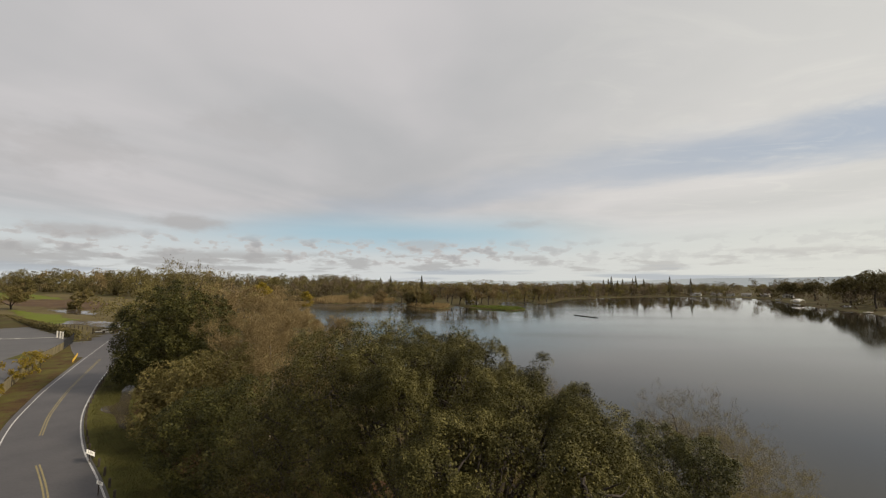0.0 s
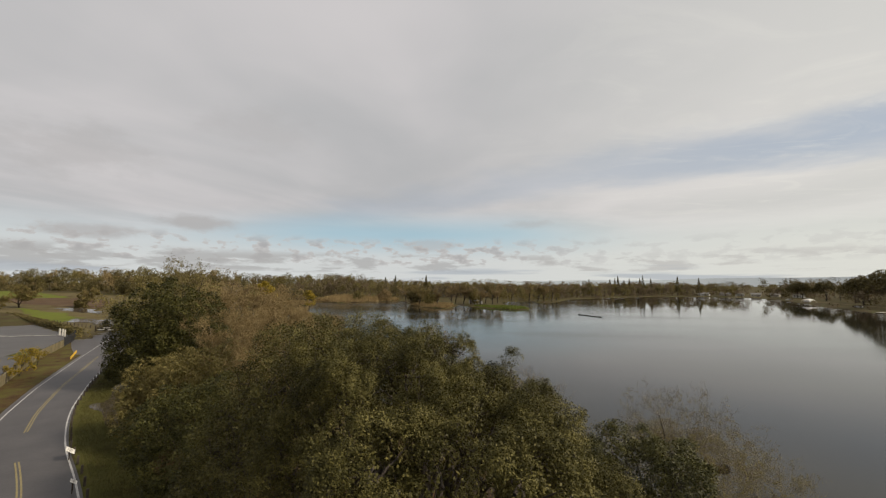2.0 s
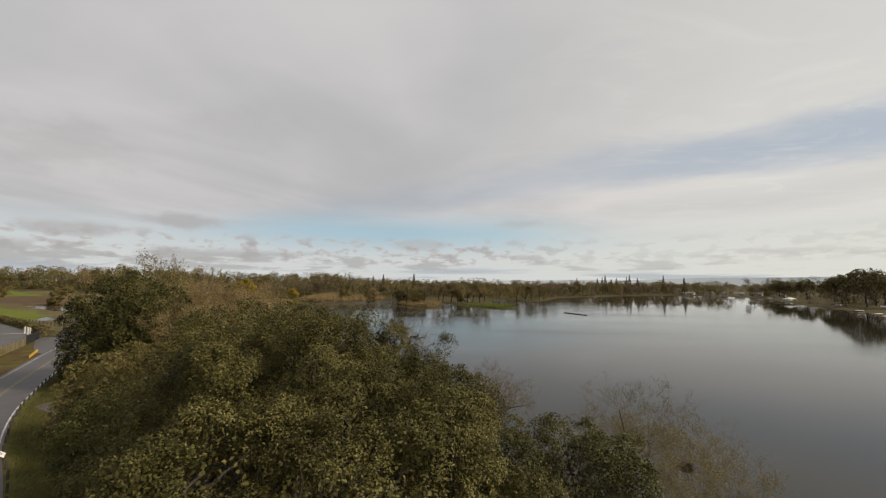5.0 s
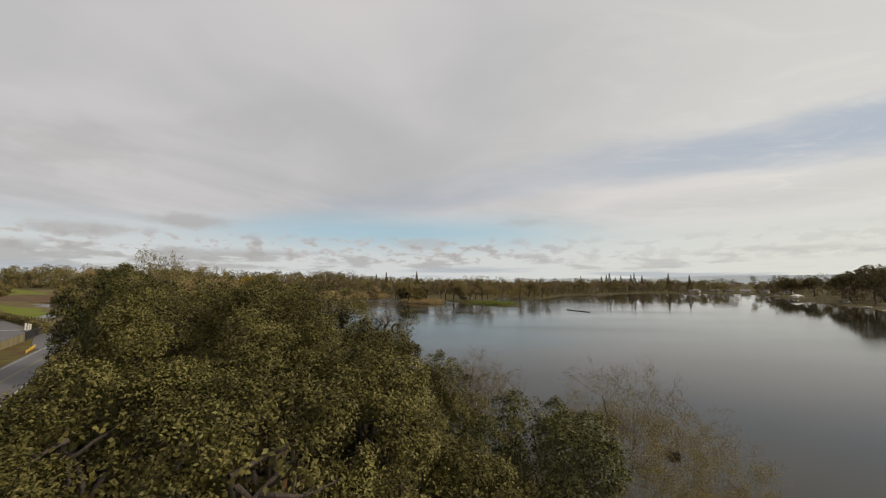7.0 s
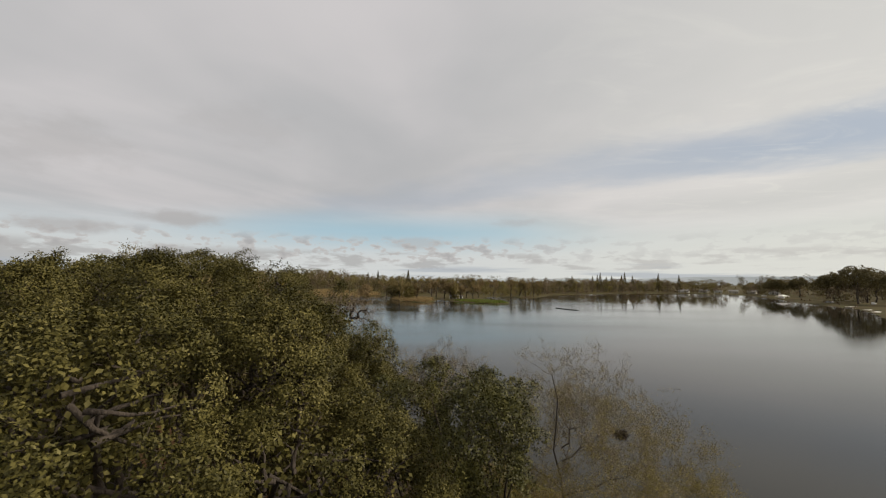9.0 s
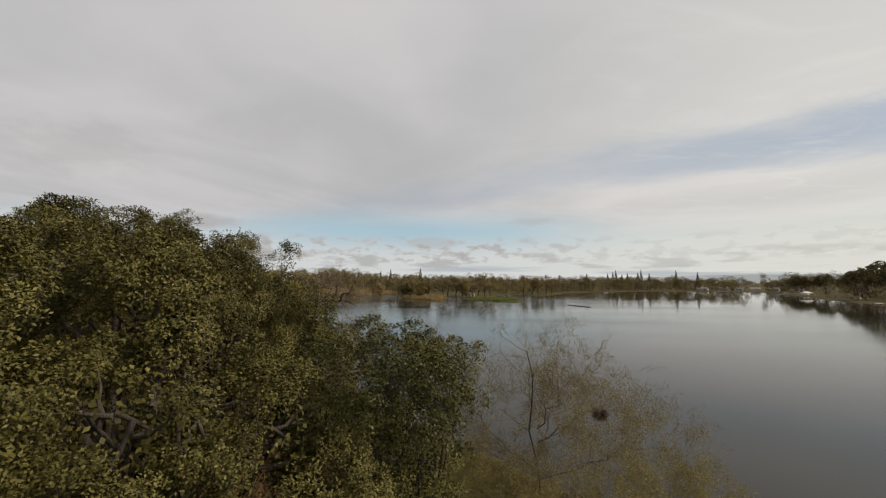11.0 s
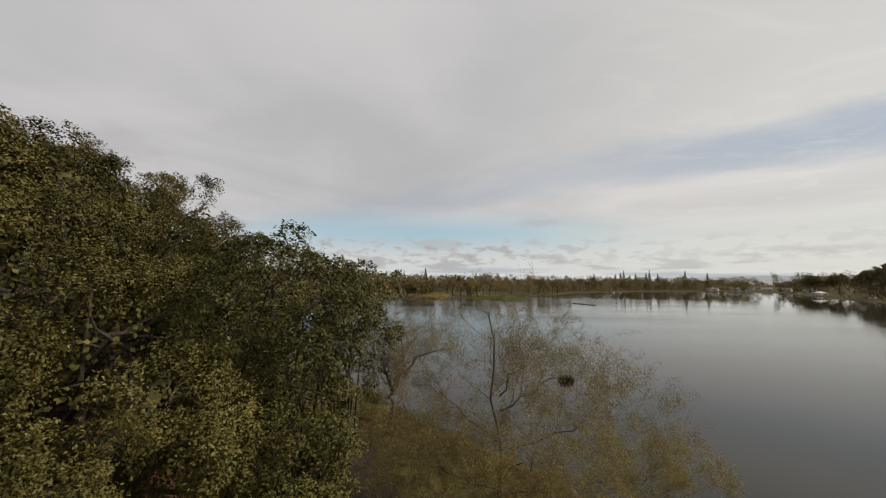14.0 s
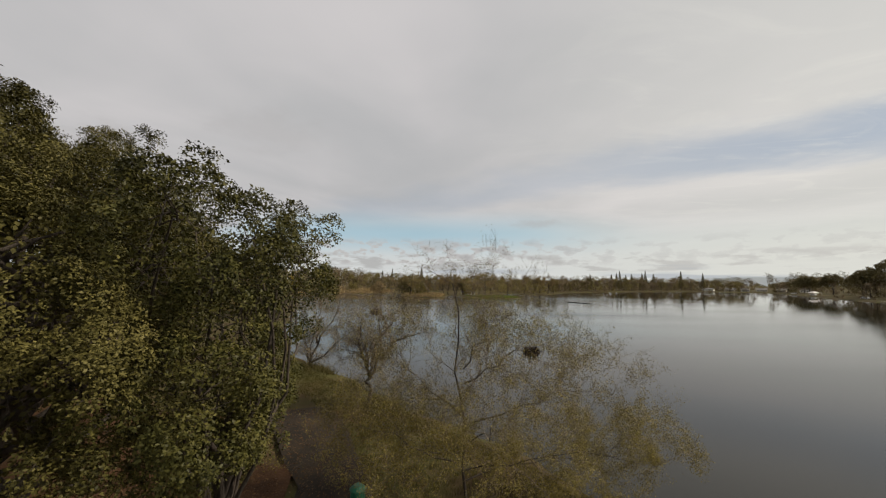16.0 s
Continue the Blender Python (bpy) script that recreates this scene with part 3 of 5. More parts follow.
def bare_tree(name, x, y, z0, height, label, seed, bark=None, levels=4, lean=(0, 0), trunk_r=0.16, leaf_mat=None, leaves=0, leaf=0.06, twigs=0, twig_len=0.45, twig_w=0.010, group="", spread=0.85, forks=(3, 5), trunk_share=0.38, twig_mat=None, category="bare tree", up=0.12, wander=0.22, stems=1):
    """A leafless tree: tapered limbs, fine twigs, and the few leaves that still hang on it."""
    rng = np.random.default_rng(seed)
    ob = thing(name, x, y, z0, label, category, group)
    out = []
    for s in range(stems):
        way = np.array([lean[0], lean[1], 1.0]) + (rng.normal(0, 0.35, 3) * (1, 1, 0) if stems > 1 else 0)
        grow((0, 0, -0.3), way, height * trunk_share, trunk_r, 0, levels, rng, out, up, wander, forks, spread)
    allp = np.concatenate([o[0] for o in out])
    k = height / max(allp[:, 2].max(), 0.1)
    stout = [(p * k, np.maximum(r, 0.006)) for p, r, lv in out if lv <= 1]
    thin = [(p * k, np.maximum(r, 0.005)) for p, r, lv in out if lv > 1]
    v, f = tubes(stout, 7)
    part("trunk", mesh_np("trunk", v, f, bark or M_BARK, True), ob)
    v, f = tubes(thin, 3)
    f = tri(f)
    ends = np.concatenate([p[1:] for p, r in thin[len(thin) // 4:]])
    if twigs:
        c = ends[rng.choice(len(ends), twigs)] + rng.normal(0, 0.05 * height / 8, (twigs, 3))
        d = unit(rng.normal(size=(twigs, 3)) + np.array([0, 0, 0.25]))
        v2, f2 = leaf_quads(c, d, twig_len * rng.uniform(0.5, 1.4, twigs), twig_w, rng, 0.05)
        f, v = np.concatenate([f, f2 + len(v)]), np.concatenate([v, v2])
    part("branchwork", mesh_np("branchwork", v, f, twig_mat or M_TWIG), ob)
    if leaves:
        c = ends[rng.choice(len(ends), leaves)] + rng.normal(0, 0.09 * height / 8, (leaves, 3))
        v, f = leaf_quads(c, rng.normal(size=(leaves, 3)) + np.array([0, 0, -0.3]), leaf * rng.uniform(0.6, 1.3, leaves), leaf * 0.4, rng)
        part("foliage", mesh_np("foliage", v, f, leaf_mat), ob)
    return ob


# ---------------------------------------------------------------- lake, ground, water
NEAR_SHORE = [
    (60, -400), (34, -60), (28, 0), (25.5, 14), (23, 22), (18.5, 29), (11.8, 34.7), (8.8, 38.2), (4.6, 43), (0.6, 48), (-6.7, 55),
    (-18, 78), (-34, 118), (-52, 168), (-78, 225), (-112, 275), (-146, 290), (-104, 288), (-102, 302), (-150, 308), (-205, 372), (-185, 420)]
FAR_SHORE = [
    (-150, 415), (-122, 350), (-91, 324), (-68, 345), (-46, 378), (-34, 335), (-29, 296), (-16, 270), (-3, 258), (4, 272), (8, 300),
    (15, 282), (25.5, 265), (43, 247), (54, 256), (54, 274), (45, 300), (46, 345), (60, 370), (76, 348), (90, 346), (112, 385), (133, 430),
    (190, 480), (260, 522), (335, 540), (385, 515), (372, 455), (340, 395), (311, 345), (284, 303), (266, 265), (250, 226), (214, 186),
    (184, 154), (202, 110), (240, 40), (260, -80), (240, -400)]
LAKE = np.array(NEAR_SHORE + FAR_SHORE, float)


def lake_distance(p):
    """Metres from the shore, positive on land."""
    a, b = LAKE, np.roll(LAKE, -1, 0)
    best, inside = np.full(len(p), 1e9), np.zeros(len(p), bool)
    for (ax, ay), (bx, by) in zip(a, b):
        ex, ey = bx - ax, by - ay
        t = np.clip(((p[:, 0] - ax) * ex + (p[:, 1] - ay) * ey) / (ex * ex + ey * ey), 0, 1)
        best = np.minimum(best, np.hypot(p[:, 0] - ax - t * ex, p[:, 1] - ay - t * ey))
        cross = ((ay > p[:, 1]) != (by > p[:, 1])) & (p[:, 0] < (bx - ax) * (p[:, 1] - ay) / (by - ay if by != ay else 1e-9) + ax)
        inside ^= cross
    return np.where(inside, -best, best)


def ripple(x, y):
    return np.sin(x * 0.31 + 1.3 * np.sin(y * 0.17)) * np.cos(y * 0.27 + 0.9 * np.sin(x * 0.13 + 2)) + 0.5 * np.sin(x * 0.9 + y * 0.7 + 1) * np.cos(y * 0.8 - x * 0.4)


def ground_z(x, y):
    x, y = np.atleast_1d(np.asarray(x, float)), np.atleast_1d(np.asarray(y, float))
    d = lake_distance(np.stack([x, y], 1)) + 0.7 * ripple(x, y)
    land = 0.8 - 0.75 * np.exp(-np.maximum(d, 0) / 2.2)
    z = np.where(d > 0, land, np.maximum(-1.4, 0.05 + 0.35 * d))
    z = z + 8.0 * np.clip((0.7 * (y - x) - 205) / 230, 0, 1) * np.clip((-x - 60) / 60, 0, 1) * np.clip(d / 30, 0, 1)
    quiet = np.clip((6 - x) / 6, 0, 1)          # level beside the road and the car park
    return z + (1 - quiet) * np.clip(d / 6, 0, 1) * 0.08 * ripple(x * 1.7, y * 1.7)


def build_ground():
    xs = np.concatenate([-np.geomspace(620, 4700, 18)[::-1], np.arange(-600, -236, 12.0), np.arange(-236, -30, 5.0), np.arange(-30, 60, 1.5), np.arange(60, 420, 5.0), np.geomspace(422, 4700, 22)])
    ys = np.concatenate([-np.geomspace(60, 4700, 20)[::-1], np.arange(-56, 0, 4.0), np.arange(0, 80, 1.5), np.arange(80, 580, 5.0), np.geomspace(582, 4700, 22)])
    gx, gy = np.meshgrid(xs, ys, indexing="ij")
    z = ground_z(gx.ravel(), gy.ravel())
    nx, ny = len(xs), len(ys)
    i, j = np.meshgrid(np.arange(nx - 1), np.arange(ny - 1), indexing="ij")
    p = i * ny + j
    f = np.stack([p, p + ny, p + ny + 1, p + 1], -1).reshape(-1, 4)
    me = mesh_np("ground", np.stack([gx.ravel(), gy.ravel(), z], 1), f, M_GROUND, True)
    structure("ground", me, "damp brown and olive winter ground around the lake", "ground")


build_ground()
structure("water", mesh_np("water", [(-320, -420, 0), (460, -420, 0), (460, 640, 0), (-320, 640, 0)], [(0, 1, 2, 3)], M_WATER), "calm grey lake water mirroring the clouds", "water")


def ribbon(name, line, a, b, z, mat, label, category="", wave=0.0, step=1.5, seed=1, kind="structure"):
    """A strip of paving or planting along a line, from a to b metres to its right."""
    rng = np.random.default_rng(seed)
    line = np.array(line, float)
    seg = np.r_[0, np.cumsum(np.hypot(*np.diff(line, axis=0).T))]
    s = np.arange(0, seg[-1], step)
    c = np.stack([np.interp(s, seg, line[:, 0]), np.interp(s, seg, line[:, 1])], 1)
    for _ in range(6):
        c[1:-1] = (c[:-2] + 2 * c[1:-1] + c[2:]) / 4
    t = unit(np.gradient(c, axis=0))
    n = np.stack([t[:, 1], -t[:, 0]], 1)
    wa, wb = (wave * np.convolve(rng.normal(size=len(s) + 8), np.ones(5) / 3, "valid")[: len(s)] for _ in range(2))
    left, right = c + n * (a + wa)[:, None] if wave else c + n * a, c + n * (b + wb)[:, None] if wave else c + n * b
    k = len(s)
    v = np.concatenate([np.c_[left, np.full(k, z)], np.c_[right, np.full(k, z)]])
    i = np.arange(k - 1)
    f = np.stack([i, i + k, i + k + 1, i + 1], -1)
    return structure(name, mesh_np(name, v, f, mat), label, category, kind), c, n


def patch(name, pts, z, mat, label, category="", kind="structure", rough_edge=0.0, seed=3, rounds=0):
    rng = np.random.default_rng(seed)
    pts = np.array(pts, float)
    for _ in range(rounds):                 # round the corners
        nxt = np.roll(pts, -1, 0)
        pts = np.stack([0.75 * pts + 0.25 * nxt, 0.25 * pts + 0.75 * nxt], 1).reshape(-1, 2)
    fine = []
    for p, q in zip(pts, np.roll(pts, -1, 0)):
        m = max(int(np.hypot(*(q - p)) / 2.5), 1) if rough_edge else 1
        for t in np.arange(m) / m:
            fine.append(p + (q - p) * t + rng.normal(0, rough_edge, 2) * (rough_edge > 0))
    bm = bmesh.new()
    bm.faces.new([bm.verts.new((x, y, z)) for x, y in fine])
    bmesh.ops.triangulate(bm, faces=bm.faces[:])
    bmesh.ops.recalc_face_normals(bm, faces=bm.faces[:])
    for fc in bm.faces:
        if fc.normal.z < 0:
            fc.normal_flip()
    me = bpy.data.meshes.new(name)
    bm.to_mesh(me)
    bm.free()
    me.materials.append(mat)
    return structure(name, me, label, category, kind)


def field(name, pts, lift, mat, label, category="", cell=3.0):
    """A sheet of lawn, mud or water laid over the ground inside an outline."""
    pts = np.array(pts, float)
    lo, hi = pts.min(0), pts.max(0)
    nx, ny = int((hi[0] - lo[0]) / cell) + 2, int((hi[1] - lo[1]) / cell) + 2
    gx, gy = np.meshgrid(lo[0] + cell * np.arange(nx), lo[1] + cell * np.arange(ny), indexing="ij")
    i, j = np.meshgrid(np.arange(nx - 1), np.arange(ny - 1), indexing="ij")
    mx, my = (gx[:-1, :-1] + cell / 2).ravel(), (gy[:-1, :-1] + cell / 2).ravel()
    wx, wy = mx + 2.2 * ripple(mx * 0.7, my * 0.7), my + 2.2 * ripple(my * 0.6, mx * 0.6)
    inside = np.zeros(len(mx), bool)
    for (ax, ay), (bx, by) in zip(pts, np.roll(pts, -1, 0)):
        inside ^= ((ay > wy) != (by > wy)) & (wx < (bx - ax) * (wy - ay) / (by - ay if by != ay else 1e-9) + ax)
    p = (i * ny + j).ravel()[inside]
    f = np.stack([p, p + ny, p + ny + 1, p + 1], -1)
    z = ground_z(gx.ravel(), gy.ravel()) + lift
    used, f = np.unique(f, return_inverse=True)
    v = np.stack([gx.ravel(), gy.ravel(), z], 1)[used]
    return structure(name, mesh_np(name, v, f.reshape(-1, 4), mat, True), label, category)


# ---------------------------------------------------------------- road and entrance
ROAD = [(-6, -80), (-6, -10), (-9, 3), (-15, 14), (-22, 23.5), (-29.7, 30.6), (-35.7, 35.6), (-42, 41.9), (-47, 47.5), (-56.3, 59.6), (-72.7, 83.2), (-92, 112), (-112, 141), (-130, 168)]
ribbon("road", ROAD, -3.45, 3.28, 0.83, M_ASPHALT, "wet grey two-lane park road", "road")
ribbon("verge", ROAD, 3.28, 8.2, 0.815, M_VERGE, "mossy grass verge beside the road", "grass", 0.35, 1.2, 5)
ribbon("litter", ROAD, 7.6, 16.0, 0.808, M_LITTER, "brown leaf litter under the trees", "ground", 0.6, 1.2, 8)
ribbon("bank", ROAD, -10.5, -3.4, 0.812, M_BANK, "brown mulch and olive grass along the road", "ground", 0.35, 1.2, 6)
ribbon("edge_line_right", ROAD, 2.96, 3.09, 0.836, M_WHITE_LINE, "white painted road edge line", "road marking")
ribbon("edge_line_left", ROAD, -2.92, -2.80, 0.836, M_WHITE_LINE, "white painted road edge line", "road marking")
DASH_A = [(-22, 23.5), (-25.4, 26.6), (-29.7, 30.6), (-33.2, 33.55), (-35.3, 35.25)]
DASH_B = [(-41.8, 41.7), (-47, 47.5), (-51.6, 53.4), (-56.3, 59.6), (-64.5, 71.4), (-72.7, 83.2)]
for side in (-0.16, 0.06):
    ribbon("centre_line", DASH_A, side, side + 0.11, 0.836, M_YELLOW_LINE, "worn yellow centre line", "road marking", 0, 0.8)
    ribbon("centre_line", DASH_B, side, side + 0.11, 0.836, M_YELLOW_LINE, "worn yellow centre line", "road marking", 0, 0.8)


def along(line, start, end, step, off):
    """Places beside a line, with their heading in degrees."""
    line = np.array(line, float)
    seg = np.r_[0, np.cumsum(np.hypot(*np.diff(line, axis=0).T))]
    for s in np.arange(start, min(end, seg[-1]), step):
        x, y = np.interp(s, seg, line[:, 0]), np.interp(s, seg, line[:, 1])
        x2, y2 = np.interp(s + 0.5, seg, line[:, 0]), np.interp(s + 0.5, seg, line[:, 1])
        h = math.atan2(y2 - y, x2 - x)
        yield x + off * math.sin(h), y - off * math.cos(h), math.degrees(h)


def road_post(x, y, turn):
    ob = thing("road_post", x, y, 0.80, "short dark timber post beside the road", "post", "posts along the road", turn)
    part_bm("post", box_bm(0.16, 0.16, 0.75, (0, 0, 0.3), 0.02), M_POST, ob)
    part_bm("cap", box_bm(0.17, 0.17, 0.05, (0, 0, 0.70), 0.015), M_POST, ob)
    return ob


patch("junction", [(-69.2, 83.4), (-92.6, 111.4), (-106, 127), (-110, 124), (-103, 114), (-98, 108.5), (-101.5, 105.8), (-88.4, 92.9), (-79.5, 84.7)], 0.834, M_ASPHALT, "wet grey asphalt at the park entrance", "road")
master = None
for x, y, turn in along(ROAD[4:], 3.0, 76, 2.55, 3.45):
    master = copy_thing(master, pose(x, y, 0.80, 0, 0, turn)) if master else road_post(x, y, turn)


def info_sign(x, y, turn, w, h, tall, label):
    ob = thing("info_sign", x, y, 0.8, label, "sign", "", turn)
    tilt = Euler((radians(38), 0, 0)).to_matrix().to_4x4()
    board = part_bm("board", box_bm(w, h, 0.035, (0, 0, tall), 0.008, turn=tilt), M_SIGN, ob, "pale tilted information panel")
    for k in (-1, 1):
        part_bm("leg", box_bm(0.07, 0.07, tall + 0.2, (k * w * 0.32, 0.05, (tall - 0.2) / 2), 0.01), M_POST, ob)
    for i, (bw, by) in enumerate(((0.6, 0.28), (0.75, 0.08), (0.7, -0.04), (0.5, -0.16))):
        part_bm("text_bar", box_bm(w * bw, h * 0.06, 0.006, (0, 0, tall), 0, turn=tilt @ Matrix.Translation((0, by * h, 0.021))), M_SIGNMARK, board)
    return ob


info_sign(-31.3, 36.0, 132, 1.15, 0.75, 0.75, "white tilted information board on two timber legs")
info_sign(-25.6, 30.6, 130, 0.62, 0.48, 0.8, "small white tilted information board by the road")

# flooded hollows along the verge and on the meadow
patch("verge_pool", [(-48.4, 59.6), (-49.4, 63.0), (-46.6, 60.2), (-44.4, 56.7), (-39.9, 50.6), (-36.0, 46.6), (-33.2, 43.4), (-35.5, 43.8), (-39.3, 48.2), (-42.7, 49.6), (-43.9, 51.2), (-42.5, 52.4)], 0.826, M_PUDDLE, "long rain puddle in the grass verge", "puddle", rough_edge=0.06, rounds=3)

# car park behind its fence, meadow and lawn
patch("car_park", [(-62, 55), (-81, 77), (-97, 100), (-107, 112), (-146, 138), (-192, 168), (-300, 130), (-190, 20), (-90, 20)], 0.818, M_LOT, "worn grey car park asphalt", "car park")
field("meadow", [(-98, 106), (-112, 132), (-128, 170), (-120, 200), (-150, 250), (-300, 300), (-340, 230), (-280, 165), (-196, 172), (-146, 141), (-108, 114)], 0.05, M_DRY, "pale flooded winter meadow", "meadow")
field("lawn", [(-146, 146), (-160, 151), (-217, 191), (-190, 182), (-168, 172), (-152, 158)], 0.10, M_LAWN, "bright green lawn strip", "lawn", 2.0)
field("mud_field", [(-178, 196), (-215, 206), (-330, 235), (-360, 265), (-280, 270), (-200, 232)], 0.12, M_MUD, "reddish brown muddy field", "field", 3.0)
field("lawn", [(-252, 252), (-262, 262), (-330, 300), (-400, 330), (-470, 330), (-420, 270), (-285, 240)], 0.15, M_LAWN, "bright green grass field before the woods", "lawn", 4.0)
field("pond", [(-112, 138), (-128, 142), (-150, 152), (-156, 160), (-142, 161), (-118, 158), (-110, 148)], 0.14, M_PUDDLE, "flooded pond in the meadow", "pond", 1.5)
field("pond", [(-160, 178), (-186, 186), (-200, 196), (-176, 194)], 0.16, M_PUDDLE, "rain pool on the meadow", "pond", 1.5)
for a, b in (((-125, 110.7), (-112, 115)), ((-160, 118), (-125, 110.7))):
    ribbon("kerb_line", [a, b], -0.45, 0.45, 0.93, M_PALE, "pale concrete kerb in the car park", "kerb", 0, 1.0)
patch("planting_bed", [(-128, 96), (-150, 100), (-160, 96), (-140, 90)], 0.86, M_VERGE, "low planted island in the car park", "planting", rough_edge=0.4)
patch("planting_bed", [(-84, 82), (-92, 92), (-97, 91), (-92, 82)], 0.86, M_VERGE, "low planted island in the car park", "planting", rough_edge=0.4)


def board_fence(line, height):
    ob = thing("board_fence", 0, 0, 0.8, "weathered tan board fence along the car park", "fence")
    me_cache = {}
    for x, y, turn in along(line, 0, 400, 0.62, 0):
        if "b" not in me_cache:
            bm = box_bm(0.60, 0.03, height, (0, 0, height / 2), 0.008)
            me = bpy.data.meshes.new("board")
            bm.to_mesh(me)
            bm.free()
            me.materials.append(M_FENCE)
            me_cache["b"] = me
        o = part("board", me_cache["b"], ob)
        o.matrix_basis = pose(x, y, 0.02 * math.sin(x * 7), 0, 0, turn)
    for x, y, turn in along(line, 0, 400, 2.48, -0.09):
        bm = box_bm(0.11, 0.11, height + 0.12, (x, y, height / 2))
        part_bm("post", bm, M_POST, ob)
    return ob


board_fence([(-56, 48.5), (-63, 56.5), (-73.5, 69), (-81, 78.5), (-92, 94.5)], 1.75)


def steel_fence(line, height):
    ob = thing("steel_fence", 0, 0, 0.8, "black steel bar fence by the car park entrance", "fence")
    for x, y, turn in along(line, 0, 200, 0.22, 0):
        part_bm("bar", box_bm(0.035, 0.035, height, (x, y, height / 2)), M_BLACK, ob)
    for x, y, turn in along(line, 0, 200, 2.4, 0):
        part_bm("post", box_bm(0.13, 0.13, height + 0.3, (x, y, height / 2 + 0.1)), M_BLACK, ob)
    for zz in (0.25, height - 0.1):
        pts = [(*p, zz) for p in line]
        v, f = tubes([(pts, [0.04] * len(pts))], 4)
        part("rail", mesh_np("rail", v, f, M_BLACK), ob)
    return ob


steel_fence([(-92.4, 95), (-99.5, 104.5), (-104, 109.5)], 2.1)


def bollard(name, x, y, mat, h, r, label, group):
    ob = thing(name, x, y, 0.8, label, "bollard", group)
    part_bm("shaft", rod_bm(r, h, (0, 0, -0.05), 10), mat, ob)
    part_bm("cap", rod_bm(r * 1.02, 0.1, (0, 0, h - 0.06), 10, r * 0.5), mat, ob)
    return ob


for x, y in ((-113.5, 114.2), (-111.6, 113.2), (-109.7, 112.0)):
    bollard("bollard", x, y, M_PALE, 2.0, 0.22, "thick pale concrete bollard at the car park", "pale bollards")
for i in range(7):
    bollard("bollard", -75.2 - 0.95 * i, 79.6 + 1.15 * i, M_SAFETY, 0.6, 0.08, "yellow painted steel bollard by the road", "yellow bollards")


def field_gate(x, y, turn):
    ob = thing("field_gate", x, y, 0.8, "dark timber gate with white boards at the park entrance", "gate", "", turn)
    for k in (-4.2, -1.4, 1.4, 4.2):
        part_bm("post", box_bm(0.22, 0.22, 2.1, (k, 0, 0.95), 0.02), M_POST, ob)
    for zz in (0.5, 1.0, 1.5):
        part_bm("rail", box_bm(8.6, 0.09, 0.2, (0, 0.02, zz), 0.01), M_POST, ob)
    for k, zz in ((-2.6, 0.75), (0.2, 0.62), (-1.0, 1.25)):
        part_bm("board", box_bm(1.9, 0.05, 0.28, (k, -0.09, zz), 0.01), M_SIGN, ob, "white board on the gate")
    return ob


field_gate(-106.5, 123.5, 12)


def wire_fence(line, step):
    ob = thing("wire_fence", 0, 0, 0.8, "low post and wire fence before the pond", "fence")
    for x, y, turn in along(line, 0, 400, step, 0):
        part_bm("post", box_bm(0.16, 0.16, 1.25, (x, y, 0.55)), M_POST, ob)
    for zz in (0.55, 1.05):
        pts = [(*p, zz) for p in line]
        v, f = tubes([(pts, [0.03] * len(pts))], 3)
        part("wire", mesh_np("wire", v, f, M_BLACK), ob)


wire_fence([(-112, 128.5), (-122, 132.5), (-134, 139), (-152, 149)], 3.4)


def hedge(line, w, h):
    rng = np.random.default_rng(21)
    ob = thing("hedge", 0, 0, 0.8, "clipped dark hedge along the car park", "hedge")
    pts = np.array(line, float)
    seg = np.r_[0, np.cumsum(np.hypot(*np.diff(pts, axis=0).T))]
    s = rng.uniform(0, seg[-1], 9000)
    c = np.stack([np.interp(s, seg, pts[:, 0]), np.interp(s, seg, pts[:, 1]), np.zeros(9000)], 1)
    c += np.stack([rng.uniform(-w, w, 9000) * 0.6, rng.uniform(-w, w, 9000) * 0.6, h * rng.uniform(0, 1, 9000) ** 0.7], 1)
    v, f = leaf_quads(c, rng.normal(size=(9000, 3)) + (0, 0, 0.6), 0.55, 0.36, rng)
    part("foliage", mesh_np("foliage", v, f, M_DARKWOOD), ob)


hedge([(-106, 112.5), (-126, 127), (-148, 141), (-192, 170), (-240, 186)], 1.5, 1.9)
for i, (x, y, h, s) in enumerate(((-66.5, 60.8, 4.2, 3), (-69.5, 65.2, 4.8, 4), (-72.8, 69.6, 4.4, 5), (-76.0, 74.0, 3.6, 6), (-60.5, 53.2, 3.8, 7))):
    bare_tree("sapling", x, y, 0.8, h, "young tree with thin yellow autumn leaves by the fence", 40 + s, levels=3, trunk_r=0.07, leaf_mat=M_YELLOWLEAF, leaves=900, leaf=0.30, twigs=300, twig_w=0.03, group="saplings by the fence", category="tree")
for i, (x, y, h, r) in enumerate(((-192, 204, 15.5, 9.0), (-216, 193, 16.5, 8.5))):
    bare_tree("meadow_tree", x, y, 1.0, h, "pale half-bare tree standing in the meadow", 60 + i, levels=4, trunk_r=0.45, leaf_mat=M_OLIVE, leaves=5200, leaf=0.7, twigs=3000, twig_len=1.0, twig_w=0.09, group="meadow trees", category="tree", spread=1.0, trunk_share=0.3, twig_mat=M_BROWNWOOD)

